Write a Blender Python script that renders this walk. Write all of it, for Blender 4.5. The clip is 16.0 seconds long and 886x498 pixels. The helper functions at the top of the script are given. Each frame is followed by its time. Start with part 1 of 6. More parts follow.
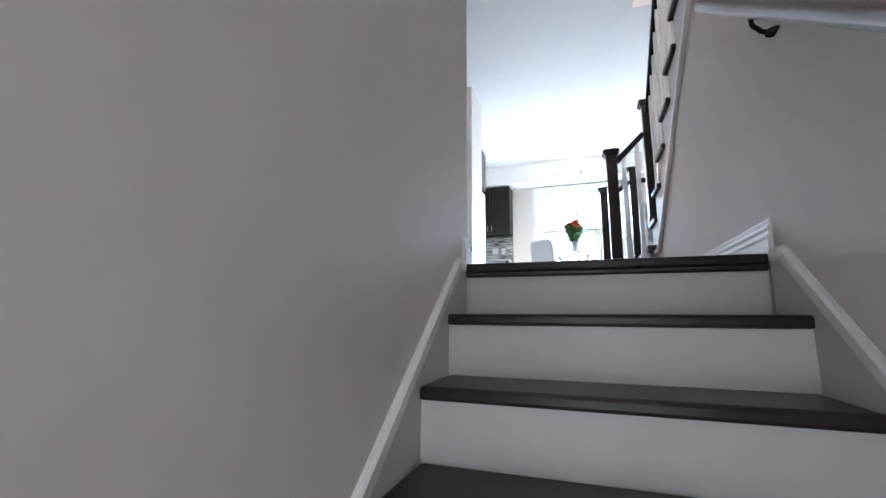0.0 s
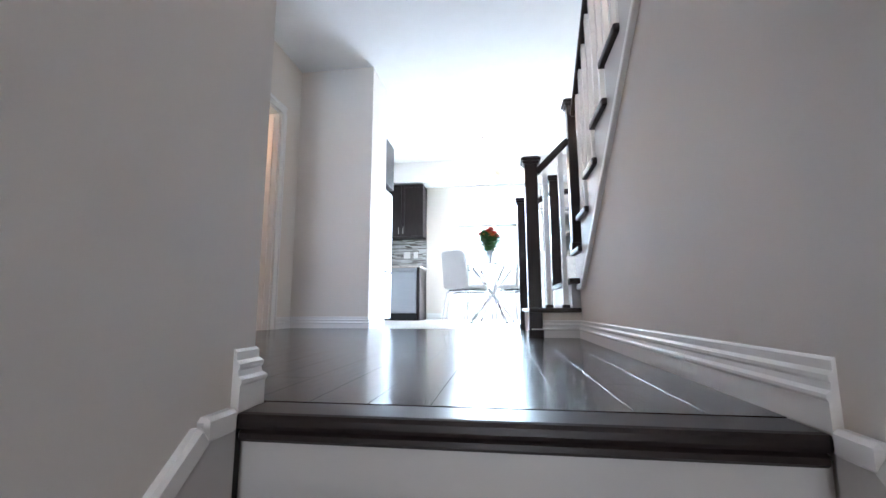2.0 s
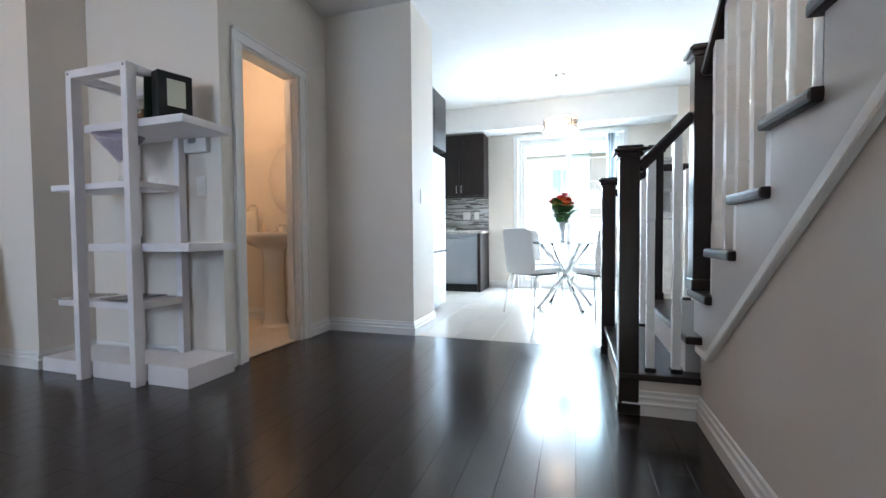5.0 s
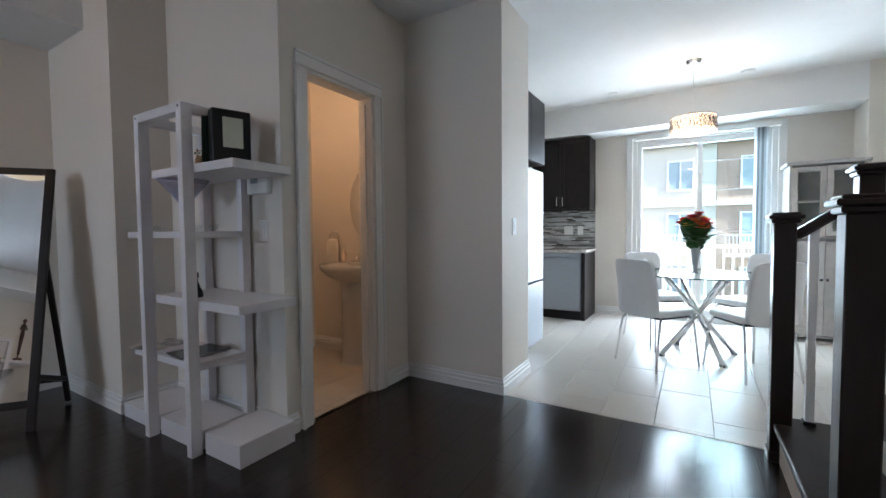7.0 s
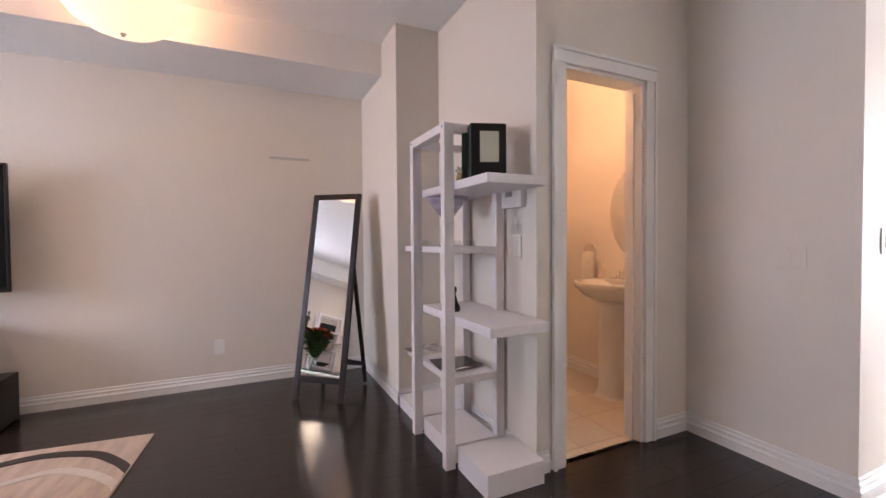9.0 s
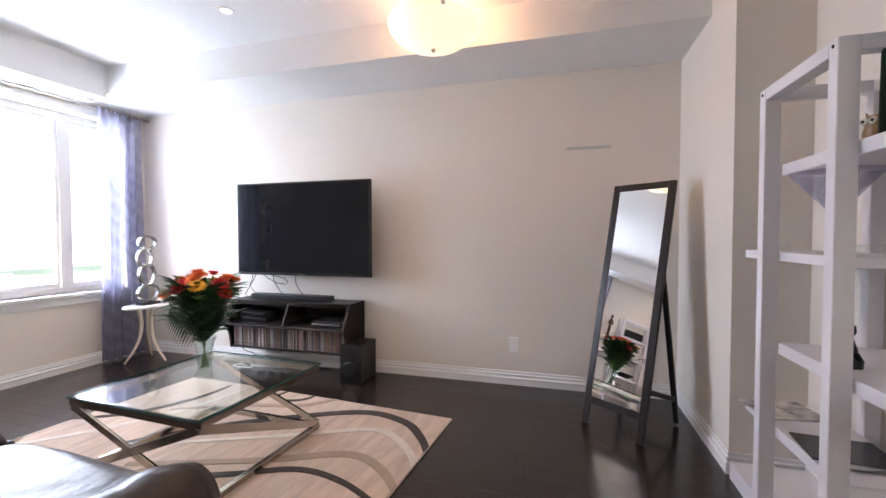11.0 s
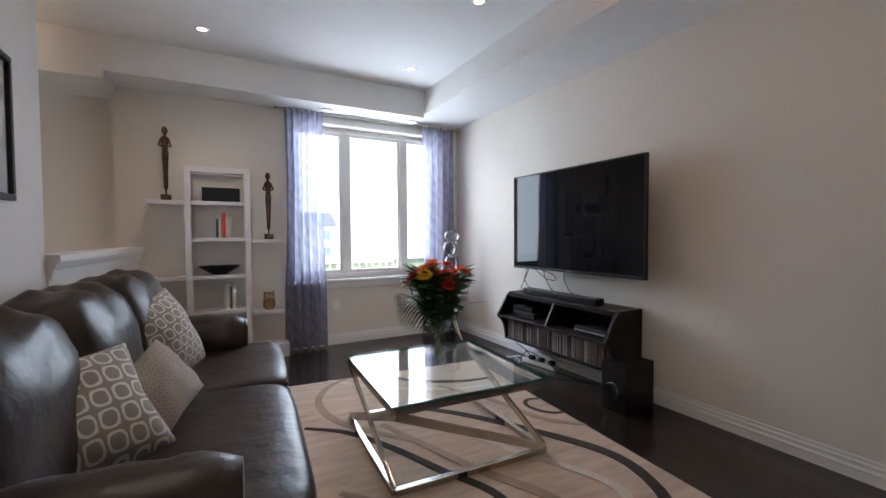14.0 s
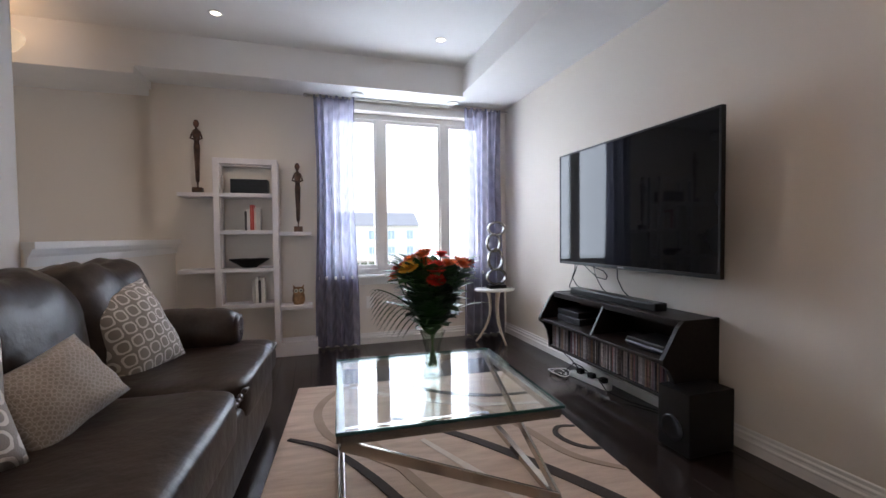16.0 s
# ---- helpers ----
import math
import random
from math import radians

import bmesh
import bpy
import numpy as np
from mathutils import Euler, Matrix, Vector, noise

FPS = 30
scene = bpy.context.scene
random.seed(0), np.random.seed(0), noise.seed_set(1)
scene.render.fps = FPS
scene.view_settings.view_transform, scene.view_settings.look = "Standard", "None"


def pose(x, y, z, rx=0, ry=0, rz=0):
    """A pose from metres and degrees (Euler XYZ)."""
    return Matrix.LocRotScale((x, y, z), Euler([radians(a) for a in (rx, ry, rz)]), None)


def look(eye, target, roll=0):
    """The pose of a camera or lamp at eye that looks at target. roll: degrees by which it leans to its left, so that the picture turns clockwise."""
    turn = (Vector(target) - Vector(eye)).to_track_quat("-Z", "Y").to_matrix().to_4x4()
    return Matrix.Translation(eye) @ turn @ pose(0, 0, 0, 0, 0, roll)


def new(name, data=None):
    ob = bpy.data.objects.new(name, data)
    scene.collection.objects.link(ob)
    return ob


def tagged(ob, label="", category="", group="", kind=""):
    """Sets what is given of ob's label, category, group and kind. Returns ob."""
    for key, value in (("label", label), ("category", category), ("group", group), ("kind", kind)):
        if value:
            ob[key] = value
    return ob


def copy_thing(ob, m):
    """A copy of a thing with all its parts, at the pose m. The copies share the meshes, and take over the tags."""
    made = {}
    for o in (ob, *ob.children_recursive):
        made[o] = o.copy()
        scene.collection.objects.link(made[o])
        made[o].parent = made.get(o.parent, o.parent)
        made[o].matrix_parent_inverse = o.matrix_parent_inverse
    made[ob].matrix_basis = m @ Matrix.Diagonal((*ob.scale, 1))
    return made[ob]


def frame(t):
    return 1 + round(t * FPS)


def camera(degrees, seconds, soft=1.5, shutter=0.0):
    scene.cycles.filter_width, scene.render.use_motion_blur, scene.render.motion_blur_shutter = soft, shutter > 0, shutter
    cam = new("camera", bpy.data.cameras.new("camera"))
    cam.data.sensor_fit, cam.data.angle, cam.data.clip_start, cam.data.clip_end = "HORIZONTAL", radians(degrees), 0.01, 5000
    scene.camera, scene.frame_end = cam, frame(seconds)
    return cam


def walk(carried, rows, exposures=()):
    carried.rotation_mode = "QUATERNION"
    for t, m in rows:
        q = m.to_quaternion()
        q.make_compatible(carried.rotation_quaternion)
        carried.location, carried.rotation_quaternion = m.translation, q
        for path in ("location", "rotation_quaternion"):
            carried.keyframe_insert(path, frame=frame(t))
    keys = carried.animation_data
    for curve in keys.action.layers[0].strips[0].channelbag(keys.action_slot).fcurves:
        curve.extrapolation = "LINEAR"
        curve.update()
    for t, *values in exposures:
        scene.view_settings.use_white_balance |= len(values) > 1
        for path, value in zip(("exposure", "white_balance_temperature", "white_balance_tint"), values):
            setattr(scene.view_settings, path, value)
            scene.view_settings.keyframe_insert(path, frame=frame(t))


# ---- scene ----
cam = camera(93.9, 16.0)
PATH = [
    (0, (0.086, 0.1, -0.211), (-0.548, 1.966, 0.128), 0.5),
    (0.5, (0.085, 0.357, -0.164), (-0.287, 2.291, 0.185), 0.3),
    (1, (0.115, 0.56, -0.023), (-0.179, 2.506, 0.331), -0.0),
    (1.5, (0.134, 0.752, 0.067), (-0.149, 2.7, 0.424), -0.1),
    (2, (0.147, 0.879, 0.185), (-0.132, 2.838, 0.471), -0.1),
    (2.5, (0.186, 1.022, 0.28), (-0.096, 2.995, 0.444), -0.2),
    (3, (0.198, 1.15, 0.348), (-0.11, 3.126, 0.385), -0.2),
    (4.2, (0.172, 1.42, 0.655), (-0.31, 3.36, 0.60), -0.35),
    (4.85, (0.135, 1.585, 0.80), (-0.455, 3.51, 0.735), -0.45),
    (5.5, (0.094, 1.775, 0.876), (-0.604, 3.648, 0.811), -0.5),
    (6, (0.084, 1.922, 0.952), (-0.709, 3.756, 0.869), -0.5),
    (6.5, (0.061, 2.031, 1.064), (-0.856, 3.807, 0.988), -0.6),
    (7, (-0.03, 2.161, 1.125), (-1.063, 3.871, 1.043), -0.5),
    (7.5, (-0.103, 2.231, 1.189), (-1.273, 3.852, 1.114), -0.5),
    (8, (-0.173, 2.297, 1.2), (-1.525, 3.769, 1.13), -0.6),
    (8.5, (-0.233, 2.356, 1.209), (-1.818, 3.574, 1.147), -0.6),
    (9, (-0.28, 2.351, 1.182), (-2.09, 3.199, 1.135), -0.4),
    (9.5, (-0.382, 2.351, 1.169), (-2.313, 2.871, 1.121), -0.2),
    (10, (-0.494, 2.377, 1.186), (-2.487, 2.531, 1.136), -0.1),
    (12.5, (-1.035, 2.643, 1.204), (-2.535, 1.322, 1.142), -0.3),
    (13, (-1.166, 2.675, 1.191), (-2.482, 1.171, 1.13), -0.3),
    (13.5, (-1.296, 2.701, 1.186), (-2.397, 1.033, 1.118), -0.3),
    (14, (-1.429, 2.656, 1.161), (-2.397, 0.907, 1.095), -0.3),
    (14.5, (-1.57, 2.585, 1.136), (-2.421, 0.776, 1.073), -0.4),
    (15, (-1.687, 2.521, 1.124), (-2.466, 0.68, 1.06), -0.4),
    (15.5, (-1.852, 2.471, 1.099), (-2.552, 0.599, 1.038), -0.5),
    (16, (-2.026, 2.432, 1.085), (-2.623, 0.524, 1.02), -0.6),
]
EXPOSURES = [(0, 3.2, 5600, 15), (0.5, 3.25, 5600, 15), (1.5, 3.6, 5600, 15), (3, 3.35, 5550, 12), (5.5, 2.7, 5700, 10), (7, 2.08, 5850, 12), (8, 2.0, 6100, 16), (8.5, 2.55, 6350, 22),
             (9, 3.25, 6750, 29), (9.5, 3.62, 6850, 31), (10, 3.58, 6600, 28), (12.5, 2.72, 6300, 18), (13.5, 2.35, 6350, 18), (14.5, 2.12, 6350, 15), (16, 2.12, 6450, 19)]
walk(cam, [(t, look(eye, target, roll)) for t, eye, target, roll in PATH], EXPOSURES)

# ---- light ----
world = bpy.data.worlds.new("sky")
world.use_nodes = True
scene.world = world
_bg = world.node_tree.nodes["Background"]
_sky = world.node_tree.nodes.new("ShaderNodeTexSky")
_sky.sky_type = "NISHITA"
_sky.sun_disc = False
_sky.sun_elevation = radians(37.5)
_sky.sun_rotation = radians(98.5)
world.node_tree.links.new(_sky.outputs[0], _bg.inputs[0])
_bg.inputs[1].default_value = 0.15

sun = new("sun", bpy.data.lights.new("sun", "SUN"))
sun.data.energy, sun.data.angle, sun.data.color = 5.0, radians(0.5), (1.0, 0.96, 0.9)
sun.matrix_world = look((0, 0, 0), (-0.80, 0.12, -0.62))


def area(name, eye, target, w, h, power, color, spread=180):
    lamp = new(name, bpy.data.lights.new(name, "AREA"))
    lamp.data.shape, lamp.data.size, lamp.data.size_y = "RECTANGLE", w, h
    lamp.data.energy, lamp.data.color = power, color
    lamp.data.spread = radians(spread)
    lamp.matrix_world = look(eye, target)
    return lamp


def bulb(name, at, power, color, radius=0.05):
    lamp = new(name, bpy.data.lights.new(name, "POINT"))
    lamp.data.energy, lamp.data.color, lamp.data.shadow_soft_size = power, color, radius
    lamp.location = at
    return lamp


area("sky_through_patio_door", (0.03, 8.22, 1.25), (0.03, 0, 0.9), 1.45, 2.1, 26, (0.84, 0.93, 1.0))
area("sky_through_living_window", (-3.0, -1.93, 1.55), (-3.0, 4, 1.1), 1.65, 1.6, 17, (0.74, 0.87, 1.0))
# fill for the stairs, set in an added, unseen entry window
area("entry_side_fill", (0.15, -1.93, -0.45), (0.15, 3, 0.0), 0.8, 1.5, 1.5, (1.0, 0.95, 0.90))
WARM = (1.0, 0.62, 0.33)
bulb("glow_of_dome_lamp", (-3.08, 1.75, 2.46), 0.95, (1.0, 0.55, 0.27), 0.12)
bulb("glow_of_washroom_lamp", (-2.6, 4.2, 2.3), 2.0, (1.0, 0.60, 0.32), 0.08)
bulb("glow_of_entry_lamp", (0.07, -1.05, 2.50), 0.25, WARM, 0.08)
bulb("glow_of_pendant", (-0.05, 6.75, 2.1), 1.3, (1.0, 0.8, 0.58), 0.07)
# unseen fill added high in the stairwell, with no fixture
bulb("stairwell_fill", (1.15, 1.6, 4.2), 11, (1.0, 0.85, 0.7), 0.1)


# ---- materials ----
def node(tree, kind, **values):
    n = tree.nodes.new(kind)
    for k, v in values.items():
        if k in n.inputs:
            n.inputs[k].default_value = v
    return n


def mat(name, color, rough=0.5, metal=0.0, vary=0.08, scale=6.0, bump=0.05, bump_scale=60.0, stretch=(1, 1, 1), island=0.0,
        emit=None, emit_power=0.0, alpha=1.0, coat=0.0, trans=0.0, ior=1.45, sheen=0.0, dark=None, rough_vary=0.12, spec=0.5):
    m = bpy.data.materials.new(name)
    m.use_nodes = True
    t = m.node_tree
    b = t.nodes["Principled BSDF"]
    link = t.links.new
    co = t.nodes.new("ShaderNodeTexCoord")
    mp = t.nodes.new("ShaderNodeMapping")
    mp.inputs["Scale"].default_value = stretch
    link(co.outputs["Object"], mp.inputs[0])
    n1 = node(t, "ShaderNodeTexNoise", Scale=scale, Detail=6.0, Roughness=0.6)
    n2 = node(t, "ShaderNodeTexNoise", Scale=bump_scale, Detail=4.0)
    link(mp.outputs[0], n1.inputs["Vector"])
    link(mp.outputs[0], n2.inputs["Vector"])
    ramp = t.nodes.new("ShaderNodeValToRGB")
    lo = dark if dark else tuple(c * (1 - vary * 2.0) for c in color)
    hi = tuple(min(1, c * (1 + vary)) for c in color)
    ramp.color_ramp.elements[0].position, ramp.color_ramp.elements[1].position = 0.3, 0.7
    ramp.color_ramp.elements[0].color = (*lo, 1)
    ramp.color_ramp.elements[1].color = (*hi, 1)
    link(n1.outputs[0], ramp.inputs[0])
    out = ramp.outputs[0]
    if island:
        info = t.nodes.new("ShaderNodeObjectInfo")
        mm = node(t, "ShaderNodeMapRange")
        mm.inputs[3].default_value, mm.inputs[4].default_value = 1 - island, 1 + island
        link(info.outputs["Random"], mm.inputs[0])
        mul = t.nodes.new("ShaderNodeVectorMath")
        mul.operation = "MULTIPLY"
        link(out, mul.inputs[0])
        link(mm.outputs[0], mul.inputs[1])
        out = mul.outputs[0]
    link(out, b.inputs["Base Color"])
    rr = node(t, "ShaderNodeMapRange")
    rr.inputs[3].default_value, rr.inputs[4].default_value = max(0.0, rough * (1 - rough_vary)), min(1, rough * (1 + rough_vary))
    link(n1.outputs[0], rr.inputs[0])
    link(rr.outputs[0], b.inputs["Roughness"])
    b.inputs["Metallic"].default_value = metal
    b.inputs["IOR"].default_value = ior
    b.inputs["Specular IOR Level"].default_value = spec
    b.inputs["Coat Weight"].default_value = coat
    b.inputs["Coat Roughness"].default_value = 0.12
    b.inputs["Sheen Weight"].default_value = sheen
    b.inputs["Transmission Weight"].default_value = trans
    b.inputs["Alpha"].default_value = alpha
    if bump:
        bm_ = node(t, "ShaderNodeBump", Strength=bump, Distance=0.01)
        link(n2.outputs[0], bm_.inputs["Height"])
        link(bm_.outputs[0], b.inputs["Normal"])
    if emit:
        b.inputs["Emission Color"].default_value = (*emit, 1)
        b.inputs["Emission Strength"].default_value = emit_power
    return m


M_WALL = mat("wall_paint", (0.74, 0.685, 0.615), 0.6, vary=0.012, scale=1.2, bump=0.04, bump_scale=220)
M_STAIRWALL = mat("wall_paint_taupe", (0.66, 0.62, 0.58), 0.55, vary=0.012, scale=1.2, bump=0.04, bump_scale=220)
M_CEIL = mat("ceiling_paint", (0.80, 0.80, 0.79), 0.8, vary=0.01, bump=0.05, bump_scale=160)
M_TRIM = mat("trim_paint", (0.78, 0.77, 0.75), 0.32, vary=0.015, scale=3, bump=0.01)
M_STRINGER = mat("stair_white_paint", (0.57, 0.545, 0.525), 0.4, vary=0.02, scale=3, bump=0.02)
M_PLANK = mat("dark_floorboard", (0.021, 0.0145, 0.013), 0.22, vary=0.12, scale=5, bump=0.035, bump_scale=26, stretch=(7, 0.7, 7), island=0.08, coat=0.2, rough_vary=0.15)
M_GAP = mat("floor_gap", (0.02, 0.015, 0.014), 0.7, bump=0)
M_TREAD = mat("dark_stair_wood", (0.024, 0.017, 0.016), 0.32, vary=0.25, scale=6, bump=0.02, bump_scale=30, stretch=(1, 7, 7), spec=0.35)
M_RAIL = mat("varnished_rail", (0.12, 0.085, 0.07), 0.22, vary=0.1, bump=0.0, coat=0.5)
M_NEWEL = mat("espresso_wood", (0.016, 0.010, 0.009), 0.3, vary=0.15, scale=7, bump=0.03, bump_scale=30, stretch=(7, 7, 0.6), coat=0.1, spec=0.4)
M_TILE = mat("cream_floor_tile", (0.60, 0.565, 0.51), 0.3, vary=0.02, scale=3.5, bump=0.01, bump_scale=30, island=0.03, rough_vary=0.05)
M_GROUT = mat("grout", (0.30, 0.28, 0.25), 0.9, bump=0.1)
M_BTILE = mat("washroom_tile", (0.66, 0.59, 0.50), 0.35, vary=0.05, scale=4, bump=0.03, island=0.04)
M_CAB = mat("espresso_cabinet", (0.018, 0.012, 0.011), 0.4, vary=0.25, scale=6, bump=0.05, bump_scale=40, stretch=(8, 8, 0.8), spec=0.3)
M_STEEL = mat("brushed_steel", (0.30, 0.31, 0.33), 0.42, 1.0, vary=0.04, scale=8, bump=0.03, bump_scale=90, stretch=(0.4, 0.4, 30))
M_CHROME = mat("chrome", (0.78, 0.78, 0.79), 0.07, 1.0, vary=0.01, bump=0)
M_TABLEMETAL = mat("satin_nickel", (0.47, 0.43, 0.385), 0.2, 1.0, vary=0.05, bump=0)
M_NICKEL = mat("brushed_nickel", (0.6, 0.57, 0.52), 0.28, 1.0, vary=0.03, bump=0)
M_COUNTER = mat("speckled_stone", (0.55, 0.50, 0.45), 0.2, vary=0.3, scale=70, bump=0)
M_WHITELAM = mat("white_laminate", (0.76, 0.73, 0.745), 0.35, vary=0.015, bump=0.01)
M_LEATHER = mat("brown_leather", (0.036, 0.024, 0.019), 0.34, vary=0.3, scale=7, bump=0.5, bump_scale=13, ior=1.36, coat=0.0, rough_vary=0.3)
M_WHITELEATHER = mat("white_leatherette", (0.72, 0.72, 0.72), 0.4, vary=0.02, bump=0.08, bump_scale=90)
M_BLACK = mat("black_plastic", (0.010, 0.010, 0.011), 0.38, vary=0.1, bump=0.02, spec=0.3)
M_PORT = mat("satin_black_port", (0.010, 0.010, 0.011), 0.25, bump=0)
M_SCREEN = mat("screen_glass", (0.007, 0.008, 0.010), 0.04, vary=0.02, bump=0, rough_vary=0, spec=0.3)
M_CONSOLE = mat("dark_espresso_laminate", (0.015, 0.011, 0.010), 0.38, vary=0.25, scale=6, bump=0.04, stretch=(8, 0.8, 8), spec=0.3)
M_PORC = mat("porcelain", (0.72, 0.70, 0.66), 0.12, vary=0.01, bump=0)
M_PLASTIC = mat("white_plastic", (0.82, 0.81, 0.78), 0.35, vary=0.01, bump=0)
M_GREYPAINT = mat("limed_grey_paint", (0.50, 0.48, 0.46), 0.55, vary=0.08, scale=12, bump=0.08)
M_STEM = mat("green_stem", (0.05, 0.12, 0.025), 0.5, vary=0.2)
M_LEAF = mat("dark_leaf", (0.045, 0.125, 0.032), 0.42, vary=0.4, scale=14, bump=0.05, spec=0.4)
M_FROND = mat("dull_frond", (0.035, 0.07, 0.025), 0.65, vary=0.3, scale=14, spec=0.3)
M_ORANGE = mat("orange_petal", (0.85, 0.16, 0.03), 0.55, vary=0.25, scale=20)
M_RED = mat("red_petal", (0.72, 0.035, 0.02), 0.5, vary=0.25, scale=20)
M_YELLOW = mat("yellow_petal", (0.85, 0.42, 0.04), 0.55, vary=0.25, scale=20)
M_PALEWOOD = mat("pale_wood", (0.66, 0.56, 0.44), 0.35, vary=0.08, scale=8, stretch=(6, 6, 1))
M_BRONZE = mat("bronzed_wood", (0.10, 0.045, 0.025), 0.35, vary=0.5, scale=14, bump=0.1)
M_VANE = mat("pale_vane", (0.74, 0.75, 0.76), 0.6, vary=0.02, bump=0)
M_BLIND = mat("grey_vane", (0.42, 0.44, 0.46), 0.6, vary=0.03, bump=0)
M_DARKVANE = mat("shaded_vane", (0.17, 0.18, 0.20), 0.6, vary=0.03, bump=0)
M_TOWEL = mat("cream_towel", (0.80, 0.76, 0.68), 0.9, bump=0.4, bump_scale=180, sheen=0.4)
M_PURPLE = mat("violet_glass", (0.50, 0.44, 0.62), 0.08, vary=0.3, scale=30, bump=0, alpha=0.35)
M_SILVER = mat("aged_silver", (0.42, 0.41, 0.39), 0.22, 1.0, vary=0.2, scale=20, bump=0.05)
M_OWL = mat("owl_glaze", (0.36, 0.20, 0.09), 0.4, vary=0.3, scale=30)
M_BOOKGREEN = mat("dark_green_cloth", (0.02, 0.045, 0.035), 0.6)
M_CREAM = mat("cream_card", (0.62, 0.62, 0.50), 0.7, vary=0.03)
M_RUGBROWN = mat("dark_brown_wool", (0.045, 0.033, 0.028), 0.95, bump=0.5, bump_scale=300)
M_RUGTAN = mat("tan_wool", (0.36, 0.27, 0.20), 0.95, bump=0.5, bump_scale=300)
M_RUGWHITE = mat("ivory_wool", (0.62, 0.55, 0.48), 0.95, bump=0.5, bump_scale=300)
M_RUG = mat("beige_wool", (0.56, 0.43, 0.34), 0.95, vary=0.12, scale=3.2, bump=0.5, bump_scale=300, stretch=(1, 5, 1))
# house colours and far panes are paled to stand in for bright haze
M_BRICK = mat("red_brick_wall", (0.47, 0.34, 0.27), 0.85, vary=0.15, scale=10, bump=0.2)
M_STUCCO = mat("pale_stucco", (0.66, 0.61, 0.54), 0.85, vary=0.04)
M_ROOF = mat("grey_shingle", (0.34, 0.33, 0.33), 0.9, vary=0.15)
M_DARKGLASS = mat("far_window_glass", (0.34, 0.42, 0.46), 0.25, bump=0)
M_GROUND = mat("lawn_ground", (0.10, 0.13, 0.06), 0.95, vary=0.3, scale=0.6, bump=0.3)
M_LAMPGLASS = mat("alabaster_glass", (0.85, 0.74, 0.58), 0.4, vary=0.05, bump=0, emit=(1.0, 0.76, 0.46), emit_power=0.12)
M_SPOT = mat("lit_spot", (0.9, 0.85, 0.75), 0.4, bump=0, emit=(1.0, 0.88, 0.70), emit_power=2)


def clear(name, color=(1, 1, 1), rough=0.0, gloss=0.035, edge=0.65):
    """Thin sheet of glass: straight-through light with a mirror share by Fresnel."""
    m = bpy.data.materials.new(name)
    m.use_nodes = True
    t = m.node_tree
    t.nodes.clear()
    out = t.nodes.new("ShaderNodeOutputMaterial")
    a = node(t, "ShaderNodeBsdfTransparent", Color=(*color, 1))
    g = node(t, "ShaderNodeBsdfGlossy", Roughness=rough)
    mix = t.nodes.new("ShaderNodeMixShader")
    lw = node(t, "ShaderNodeLayerWeight", Blend=0.5)
    pw = node(t, "ShaderNodeMath")
    pw.operation = "POWER"
    pw.inputs[1].default_value = 4.0
    mr_ = node(t, "ShaderNodeMapRange")
    mr_.inputs[3].default_value, mr_.inputs[4].default_value = gloss, edge
    t.links.new(lw.outputs["Facing"], pw.inputs[0])
    t.links.new(pw.outputs[0], mr_.inputs[0])
    t.links.new(mr_.outputs[0], mix.inputs[0])
    t.links.new(a.outputs[0], mix.inputs[1])
    t.links.new(g.outputs[0], mix.inputs[2])
    t.links.new(mix.outputs[0], out.inputs[0])
    return m


M_GLASS = clear("clear_glass", (0.97, 0.985, 0.98))
M_CUTGLASS = clear("cut_glass", (0.90, 0.94, 0.92), 0.03, 0.07)
M_GREENGLASS = clear("table_glass", (0.94, 0.98, 0.965), 0.0, 0.03, 0.42)
M_TINTED = clear("sea_tinted_glass", (0.89, 0.97, 0.97))
M_GLASSEDGE = mat("glass_edge", (0.022, 0.07, 0.06), 0.1, bump=0, spec=0.4)
M_MIRROR = mat("mirror_silvering", (0.86, 0.87, 0.87), 0.01, 1.0, vary=0.0, bump=0, rough_vary=0)


def sheer():
    """Sheer violet-grey curtain cloth with a faint woven wave."""
    m = bpy.data.materials.new("sheer_violet_cloth")
    m.use_nodes = True
    t = m.node_tree
    t.nodes.clear()
    link = t.links.new
    out = t.nodes.new("ShaderNodeOutputMaterial")
    co = t.nodes.new("ShaderNodeTexCoord")
    w = node(t, "ShaderNodeTexWave", Scale=4.0, Distortion=5.0, Detail=1.0)
    w.bands_direction = "DIAGONAL"
    link(co.outputs["Object"], w.inputs["Vector"])
    mr = node(t, "ShaderNodeMapRange")
    mr.inputs[3].default_value, mr.inputs[4].default_value = 0.66, 0.80
    link(w.outputs[1], mr.inputs[0])
    tr = node(t, "ShaderNodeBsdfTransparent", Color=(0.84, 0.84, 0.88, 1))
    d = node(t, "ShaderNodeBsdfDiffuse", Color=(0.235, 0.235, 0.275, 1))
    tl = node(t, "ShaderNodeBsdfTranslucent", Color=(0.42, 0.42, 0.58, 1))
    m1, m2 = t.nodes.new("ShaderNodeMixShader"), t.nodes.new("ShaderNodeMixShader")
    m1.inputs[0].default_value = 0.5
    link(d.outputs[0], m1.inputs[1]); link(tl.outputs[0], m1.inputs[2])
    link(mr.outputs[0], m2.inputs[0]); link(tr.outputs[0], m2.inputs[1]); link(m1.outputs[0], m2.inputs[2])
    link(m2.outputs[0], out.inputs[0])
    return m


M_SHEER = sheer()


